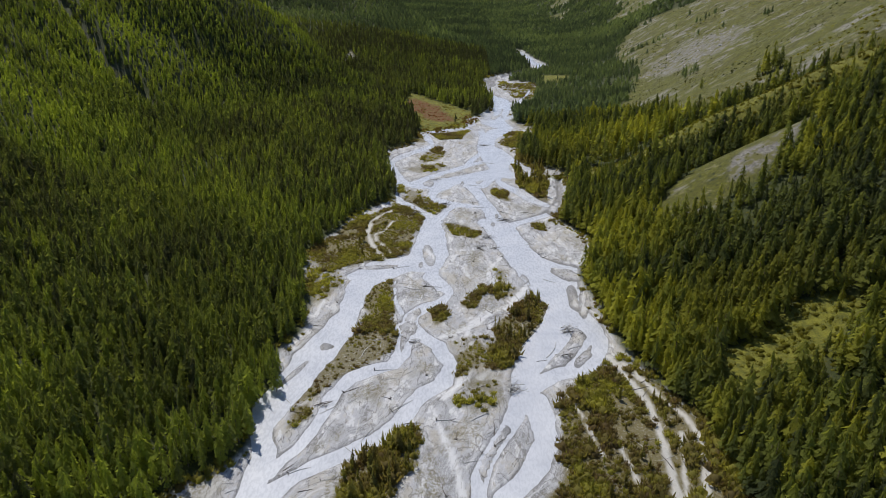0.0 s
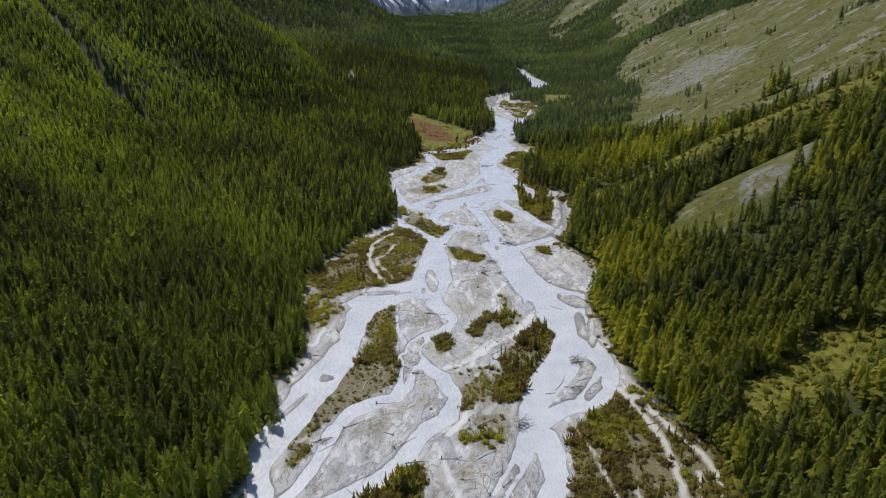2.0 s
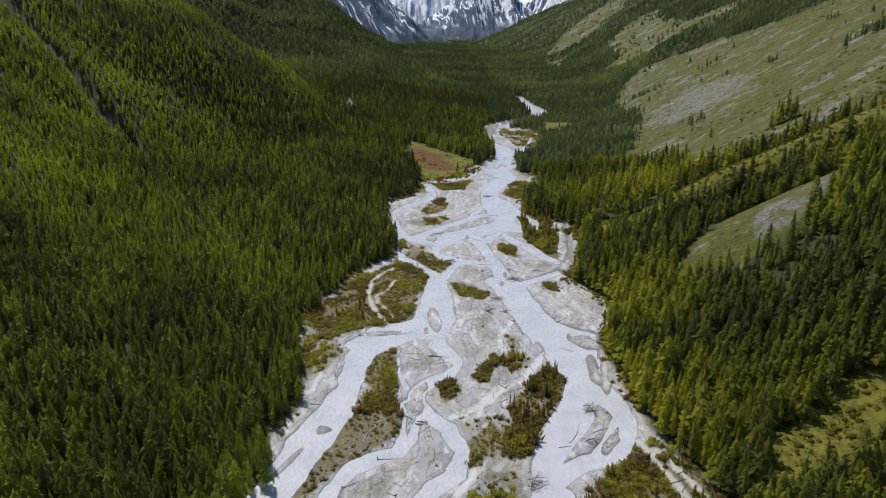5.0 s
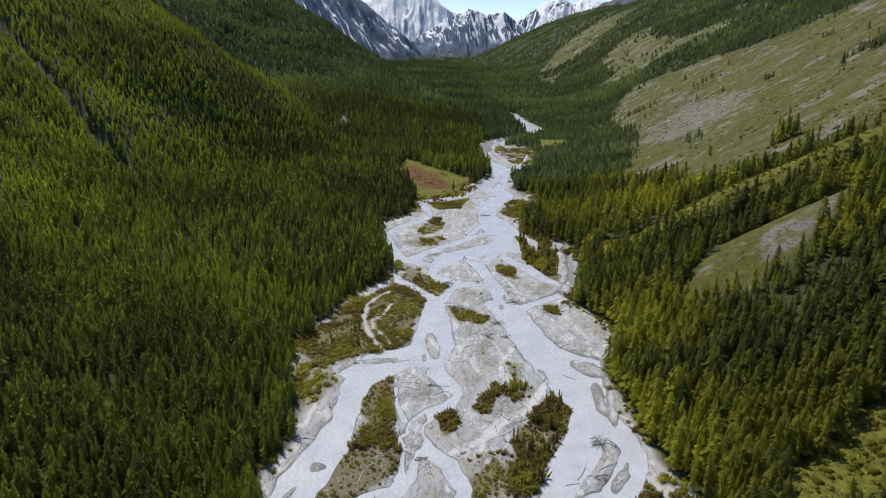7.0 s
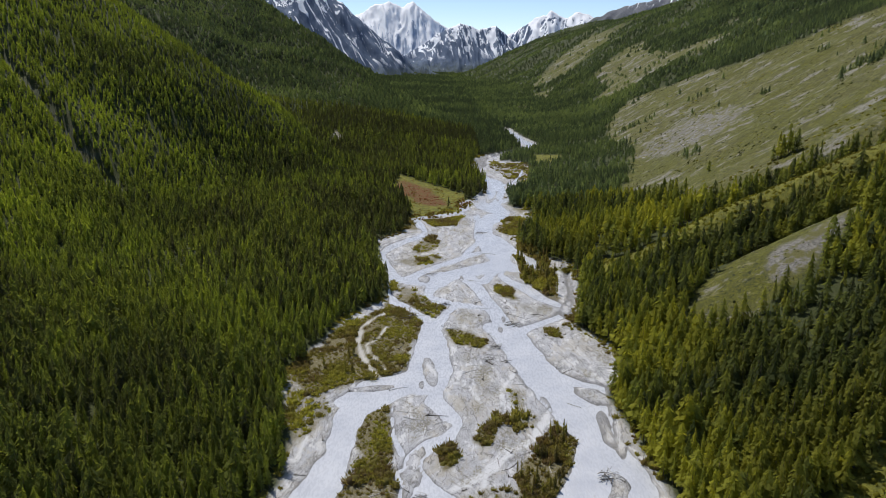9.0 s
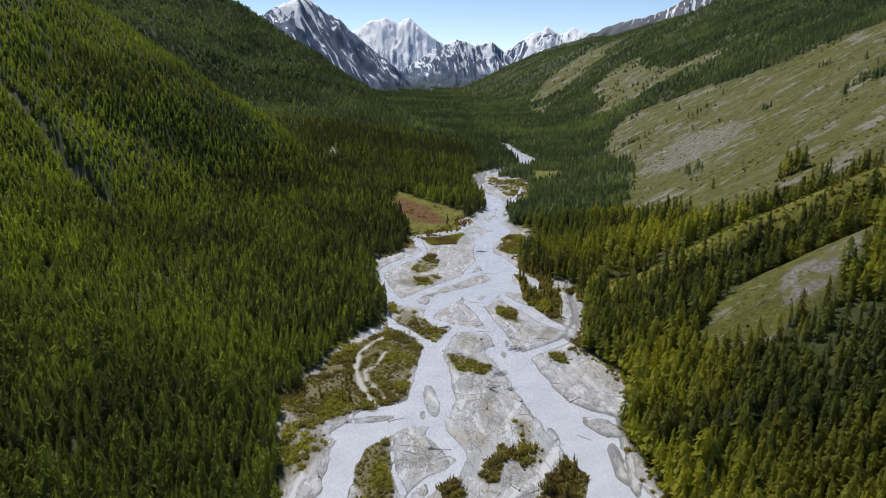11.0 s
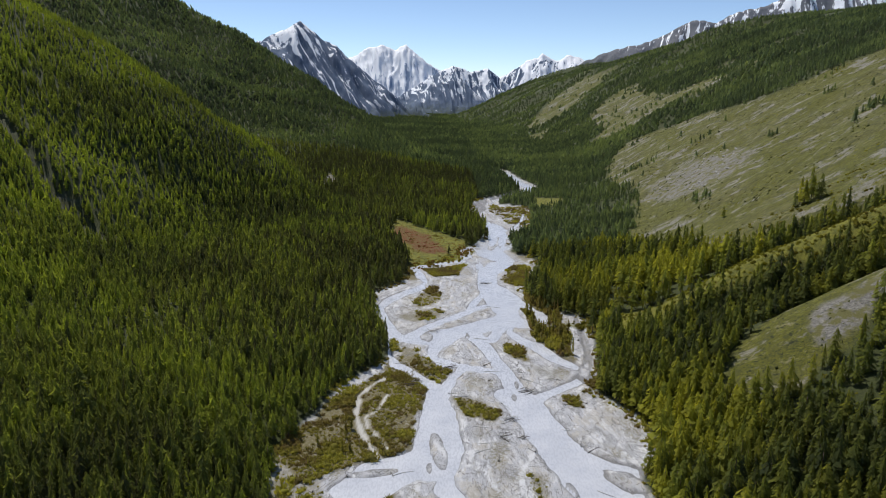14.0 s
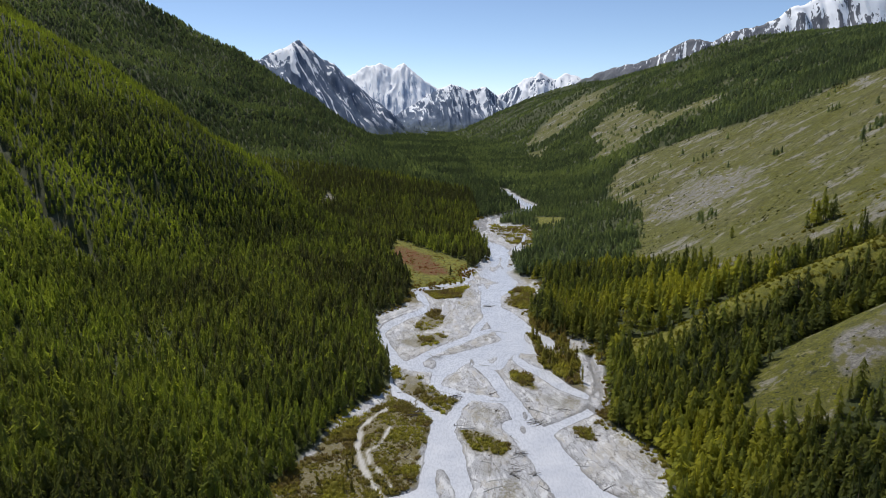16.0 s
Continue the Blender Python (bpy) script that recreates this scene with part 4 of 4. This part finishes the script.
# low brush: yellow-green under the right-hand trees and in the glade, dark junipers on the bare slopes
x, y = scatter(60, 330, 100, 520, 2.5)
o = clearings(x, y)
open_here = np.maximum.reduce([smooth(o["glade"], -4, 2) * 1.0, smooth(o["strip"], -3, 2) * 0.85, smooth(o["meadow"], -3, 2) * 0.4, 0.17 * (x > bank_right(y) + 3) * (o["spur"] < 0)])
keep = rng.uniform(0, 1, len(x)) < open_here
x, y = x[keep], y[keep]
size = rng.uniform(1.0, 2.8, len(x))
stand("birch_brush", "yellow-green dwarf birch brush between the trees", "shrubs", x, y, plain(x, y) + 0.4, size, size * rng.uniform(1.0, 1.5, len(x)),
      np.clip(rng.normal(0.62, 0.22, len(x)), 0, 1), [bush(s, 16, 5, 0.3, 0.75) for s in range(30, 36)], BIRCH)
x, y = scatter(95, 560, 300, 1180, 3.3)
o = clearings(x, y)
keep = rng.uniform(0, 1, len(x)) < 0.16 * smooth(o["spur"], 1, 5) + 0.8 * smooth(np.maximum(o["hill"], o["spur"]), 0, 4) * (0.15 + smooth(fbm(x, y, 25, 3, 77), -0.3, 0.6))
x, y = x[keep], y[keep]
size = rng.uniform(0.55, 1.35, len(x)) ** 1.9 * (1 + 0.3 * (y > 560))
stand("juniper_brush", "dark low juniper bushes dotted over the dry slope", "shrubs", x, y, plain(x, y) + 0.1, size, size * rng.uniform(1.0, 1.5, len(x)),
      np.clip(rng.normal(0.4, 0.25, len(x)), 0, 1), [bush(s, 5, 4, 0.2, 0.9) for s in range(40, 46)], JUNIPER)
x, y = scatter(110, 480, 540, 1180, 4.2)
o = clearings(x, y)
keep = rng.uniform(0, 1, len(x)) < 0.9 * smooth(o["hill"], 0, 6) * smooth(fbm(x, y * 0.7, 42, 4, 78), 0.25, 0.5)
x, y = x[keep], y[keep]
size = rng.uniform(0.8, 1.8, len(x))
stand("birch_brush", "yellow-green dwarf birch brush in hollows of the dry hill", "shrubs", x, y, plain(x, y) + 0.1, size, size * rng.uniform(1.6, 2.6, len(x)),
      np.clip(rng.normal(0.6, 0.25, len(x)), 0, 1), [bush(s, 8, 5, 0.2, 0.8) for s in range(46, 50)], BIRCH)

x, y = scatter(-95, 25, 575, 775, 2.5)
o = clearings(x, y)
keep = rng.uniform(0, 1, len(x)) < 0.85 * smooth(np.maximum(o["meadow"], o["red"]), -4, 2) * smooth(fbm(x, y, 12, 3, 79), -0.9, 0.1)
x, y = x[keep], y[keep]
size = rng.uniform(0.8, 2.3, len(x))
stand("willow_scrub", "olive and rust-red low scrub in a clearing", "shrubs", x, y, plain(x, y) + 0.3, size, size * rng.uniform(1.1, 1.8, len(x)),
      np.clip(rng.normal(0.5, 0.25, len(x)) - 0.5 * smooth(clearings(x, y)["red"], -2, 3), 0, 1), [bush(s, 10, 4, 0.4, 0.7) for s in range(50, 54)], HEATH)


def rock(seed):
    r = np.random.default_rng(seed)
    bm = bmesh.new()
    bmesh.ops.create_icosphere(bm, subdivisions=1, radius=1)
    for v in bm.verts:
        v.co *= r.uniform(0.65, 1.15)
        v.co.z *= 0.6
    v = np.array([tuple(p.co) for p in bm.verts])
    t = np.array([[q.index for q in f.verts] for f in bm.faces])
    bm.free()
    return v, t, 0


x, y = scatter(95, 330, 300, 880, 2.6)
stony = np.maximum(smooth(inside(x, y, (131, 334), (152, 351), (180, 356), (170, 338), (136, 324), rough=6, seed=14), -2, 3),
                   smooth(inside(x, y, (197, 785), (240, 835), (276, 826), (296, 778), (258, 715), (222, 738), rough=14, seed=15), -4, 8))
keep = rng.uniform(0, 1, len(x)) < 0.30 * stony
x, y = x[keep], y[keep]
size = rng.uniform(0.3, 1.15, len(x)) ** 1.8 * (1 + 0.9 * (y > 600))
stand("scree_blocks", "pale grey broken rock lying on the slope", "rocks", x, y, plain(x, y), size, size * rng.uniform(0.9, 1.6, len(x)),
      rng.uniform(0, 1, len(x)), [rock(s) for s in range(5)], STONE)


# ---- single trees ----
def part(name, me, parent, material):
    if not me.materials:
        me.materials.append(material)
    ob = new(name, me)
    ob.parent = parent
    return ob


def plant_meshes(v, t, bark, tint):
    """Trunk mesh and crown mesh of one model."""
    out = []
    for key, tris in (("trunk", t[:bark]), ("crown", t[bark:])):
        used, flat = np.unique(tris, return_inverse=True)
        me = bpy.data.meshes.new(key)
        fill(me, v[used], flat.reshape(-1, 3))
        mark(me, "tint", np.full(len(used), tint))
        out.append(me)
    return out


TREE_MODELS = [plant_meshes(*conifer(18, 12, 100 + s, slim=w * 1.05, bare=b, trunk_sides=6, taper=0.8 - 0.15 * (w > 1)), tint)
               for s, w, b, tint in ((0, 1.0, 0.1, 0.35), (1, 0.8, 0.12, 0.6), (2, 1.2, 0.08, 0.8), (3, 0.9, 0.16, 0.25), (4, 1.35, 0.1, 0.5), (5, 1.1, 0.1, 0.68), (6, 0.7, 0.2, 0.45), (7, 1.0, 0.12, 0.9))]
PLACED_TREES = []


def tree(model, x, y, z, high, wide, label, group, models=None, leaf=None):
    root = new("larch_tree")
    root.empty_display_size = 0.5
    models = models or TREE_MODELS
    part("trunk", models[model][0], root, BARK)
    part("crown", models[model][1], root, leaf or LARCH)
    root.matrix_basis = pose(x, y, z, 0, 0, math.degrees(rng.uniform(0, 6.28))) @ Matrix.Diagonal((wide, wide, high, 1))
    tagged(root, label, "tree", group)


GREENS = ("deep green", "fresh green", "pale spring-green", "dark green", "green", "fresh green", "mid-green", "pale yellow-green")
FORMS = ("full-crowned", "narrow", "broad", "bare-stemmed", "spreading", "broad", "thin", "full-crowned")
for x, y, z, size, wide, tint in zip(*FIRST):
    m = int(np.argmin(np.abs(np.array((0.35, 0.6, 0.8, 0.25, 0.5, 0.68, 0.45, 0.9)) - tint + rng.normal(0, 0.08, 8))))
    tree(m, x, y, z, size, wide, ("tall " if size > 14 else "young " if size < 10 else "") + f"{FORMS[m]} {GREENS[m]} larch tree in the forest", "larch trees in the near forest")

# young larches on the wooded bars, thin and olive
SAPLINGS = [plant_meshes(*conifer(12, 6, 140 + k, slim=w, bare=b, trunk_sides=5, taper=0.55, ragged=1.3), tint)
            for k, (w, b, tint) in enumerate(((0.8, 0.1, 0.5), (0.6, 0.15, 0.7), (1.0, 0.08, 0.35), (0.7, 0.2, 0.85), (0.55, 0.1, 0.2), (0.9, 0.12, 0.6)))]
HUES = ("olive", "olive-green", "dull olive", "bright green", "brownish", "olive-green")
for x0, y0, x1, y1, count, low, high in ((-31, 143, -13, 172, 34, 4, 8.5), (15, 212, 38, 270, 44, 2.5, 6), (40, 396, 61, 500, 46, 5, 10), (36, 130, 76, 205, 34, 2.5, 6), (-64, 296, -44, 330, 8, 3, 6), (-66, 176, -58, 240, 6, 3, 6)):
    placed = tries = 0
    while placed < count and tries < 400:
        tries += 1
        x, y = rng.uniform(x0, x1), rng.uniform(y0, y1)
        at = np.array([x]), np.array([y])
        if shrub_cover(*at)[0] < 0.3 or water_gap(*at)[0] < 1 or worn(*at, 0.8)[0] > 0.2:
            continue
        m, tall = int(rng.integers(0, 6)), rng.uniform(low, high)
        tree(m, x, y, float(ground_height(*at)[0]), tall, tall * rng.uniform(0.9, 1.4), f"thin young {HUES[m]} larch among scrub on a gravel bar", "young larches on the river bars", SAPLINGS, WILLOW)
        placed += 1


# ---- driftwood ----
def timber(length, radius, seed, roots=False):
    """A stripped, slightly bent trunk lying along x, with stubs; its roots are a second mesh."""
    r = np.random.default_rng(seed)
    bm = bmesh.new()

    def tube(points, radii, sides=6):
        rings = []
        for i, (p, q) in enumerate(zip(points, radii)):
            d = (Vector(points[min(i + 1, len(points) - 1)]) - Vector(points[max(i - 1, 0)])).normalized()
            s = d.cross(Vector((0, 0.3, 1))).normalized()
            u = d.cross(s)
            rings.append([bm.verts.new(Vector(p) + (s * math.cos(a) + u * math.sin(a)) * float(q)) for a in np.arange(sides) * 6.2832 / sides])
        for a, b in zip(rings[:-1], rings[1:]):
            for k in range(sides):
                bm.faces.new((a[k], a[(k + 1) % sides], b[(k + 1) % sides], b[k]))
        bm.faces.new(rings[0][::-1]), bm.faces.new(rings[-1])

    t = np.linspace(0, 1, 6)
    bend = r.normal(0, 0.05, 2) * length
    line = [(length * (s - 0.5), bend[0] * math.sin(3.1 * s), radius + 0.25 * abs(bend[1]) * math.sin(3.1 * s)) for s in t]
    tube(line, [radius * (1 - 0.6 * s) for s in t])
    for _ in range(3):
        s = r.uniform(0.3, 0.9)
        p = Vector((length * (s - 0.5), bend[0] * math.sin(3.1 * s), radius))
        a = r.uniform(0, 3.1)
        tube([p, p + Vector((0.4, math.cos(a), abs(math.sin(a)))) * r.uniform(0.3, 0.9)], [radius * 0.3, radius * 0.1], 4)
    log = bpy.data.meshes.new("log")
    bm.to_mesh(log), bm.free()
    wad = None
    if roots:
        bm = bmesh.new()
        foot = Vector(line[0])
        for k in range(9):
            a = 6.283 * k / 9 + r.uniform(-0.3, 0.3)
            tip = foot + Vector((-r.uniform(0.1, 0.6), math.cos(a) * r.uniform(0.5, 1.3), math.sin(a) * r.uniform(0.4, 1.1) + 0.3))
            tube([foot, (foot + tip) / 2 + Vector((0.1, 0, 0.08)), tip], [radius * 0.75, radius * 0.4, radius * 0.12], 5)
        wad = bpy.data.meshes.new("roots")
        bm.to_mesh(wad), bm.free()
    return log, wad


def rest_height(x, y):
    return max(float(ground_height(np.array([x]), np.array([y]))[0]), float(bed(y)))


def log(x, y, length, turn, seed, dark=False, roots=False):
    root = new("driftwood_log")
    root.empty_display_size = 0.5
    trunk, wad = timber(length, 0.06 + 0.006 * length + 0.02 * (seed % 3), seed, roots)
    part("trunk", trunk, root, DARKWOOD if dark else DEADWOOD)
    if wad:
        part("root_wad", wad, root, DARKWOOD)
    d = Vector((math.cos(radians(turn)), math.sin(radians(turn))))
    h = [rest_height(x + s * length * d.x, y + s * length * d.y) for s in (-0.4, 0, 0.4)]
    lift = max(h[1], (h[0] + h[2]) / 2) - 0.06
    root.matrix_basis = pose(x, y, lift, 0, -math.degrees(math.atan2(h[2] - h[0], 0.8 * length)), turn)
    tagged(root, ("long " if length > 10 else "") + ("dark wet" if dark else "bleached grey") + " driftwood log" + (" with its root wad" if roots else "") + " stranded on gravel", "log", "driftwood on the gravel bars")


def drift(*rows):
    for x, y, length, turn in rows:
        seed = int(abs(x * 7 + y * 13 + length * 31))
        log(x, y, length * 0.66, turn + (seed % 7 - 3) * 4, seed, dark=seed % 4 == 0, roots=seed % 4 == 1)


drift((-25.5, 207.9, 10.1, 12), (-23.1, 202.5, 11.9, -61), (-22.9, 203, 8.8, -66), (-16.6, 205.6, 5.1, 31), (-14.8, 222.9, 8.6, 55), (-29.3, 228.4, 7.7, 17), (-30.1, 174.6, 9.7, -72), (-27.3, 170.9, 9.2, -123))
drift((-22.6, 180.5, 9.9, -78), (-17.3, 186.5, 14, 58), (-13.5, 176.5, 10.6, 9), (-2, 177.8, 12.4, 4), (7.8, 180.6, 11.9, 24), (-44.2, 154.9, 9.7, 26), (-30.2, 163.1, 11.4, -35), (-40.9, 146.6, 6.1, 22))
drift((-35.1, 151.3, 7.1, 20), (9.2, 197.6, 7.2, 35), (35.4, 222.8, 18.4, 63), (31.3, 215, 6.9, 21), (44.5, 224.1, 11.4, 41), (9.7, 162.4, 6, -37), (-21.9, 277.5, 11.5, -5), (-11, 275.4, 12.7, -4))
drift((-19.1, 273.2, 14, -6), (-26.5, 296.6, 11.7, 28), (3.8, 311.3, 13.7, 23), (42.1, 283, 9.6, -29), (22.1, 252, 21.2, -162), (12.4, 242.8, 12.7, -145), (41.7, 314.7, 5.8, -82), (-41.3, 183.8, 10.4, -124))
drift((-33.8, 188.9, 8, -126), (-55.8, 188.4, 7.6, -56), (9.6, 245.1, 7.2, -92), (-6.5, 244.8, 11.6, -37), (-33.5, 219.2, 12.1, 82), (42.2, 314.3, 8.6, -93), (42.3, 314, 6.3, 6), (12.9, 327.2, 8.1, -32))
drift((15.4, 347.2, 10.7, -65), (5.3, 356, 7.8, -77), (-6.3, 360, 7.8, -25), (-3.5, 356.9, 10.7, -7), (12.3, 385.1, 11.8, -13), (-28.9, 376.9, 11.7, 16), (-30, 370.4, 8.9, -12), (29.4, 361.9, 10.8, -12))
drift((29.6, 371.6, 18.3, -51), (4.5, 316.9, 9.8, 15), (37.9, 326.3, 9, -34), (-11.5, 395, 12.5, -33), (-14.3, 388.1, 12.9, -37), (-16.5, 441.6, 17.7, -47), (10.1, 429.1, 11.8, -9), (20.8, 536.3, 13.6, -152))
drift((22.1, 483.2, 15.8, -21))


def log_jam(x, y, reach, count, seed):
    """A heap of crossed logs caught on a bar."""
    r = np.random.default_rng(seed)
    root = new("log_jam")
    root.empty_display_size = 0.5
    for k in range(count):
        length = reach * r.uniform(0.5, 1.2)
        stem, _ = timber(length, r.uniform(0.07, 0.16), seed * 50 + k)
        ob = part("log", stem, root, DARKWOOD if r.uniform() < 0.5 else DEADWOOD)
        ob.matrix_basis = pose(r.normal(0, reach * 0.22), r.normal(0, reach * 0.2), 0.12 * k * r.uniform(0.1, 1), 0, r.uniform(-8, 8), r.normal(25, 24) + 90 * (k % 5 == 0))
    root.matrix_basis = pose(x, y, rest_height(x, y) - 0.05)
    tagged(root, "tangled heap of grey and dark drift logs on gravel", "log jam", "log jams on the gravel bars")


for k, (x, y, reach, count) in enumerate(((-15.7, 227.2, 4, 9), (-43.2, 186.7, 4, 10), (44.9, 237.8, 7, 18), (19.3, 196.5, 7, 20), (16.5, 336, 6, 16), (12, 322, 6, 12), (39.9, 217.9, 5, 9),
                                          (19, 321, 4, 8), (-7.6, 389.8, 7, 14), (-24.9, 372.8, 8, 14), (26.5, 363, 7, 12), (-14, 441, 6, 8), (21, 536, 7, 8))):
    log_jam(x, y, reach, count, k + 3)

# smaller sticks lie all over the bars
placed = 0
while placed < 300:
    x, y = rng.uniform(-70, 66), 120 + 330 * rng.uniform(0, 1) ** 1.3
    if water_gap(np.array([x]), np.array([y]))[0] > 0.6 and plain_masks(np.array([x]), np.array([y]))[0] > 2:
        log(x, y, rng.uniform(1.8, 6.5), rng.normal(70, 45), 500 + placed, dark=placed % 3 == 0, roots=placed % 6 == 0)
        placed += 1
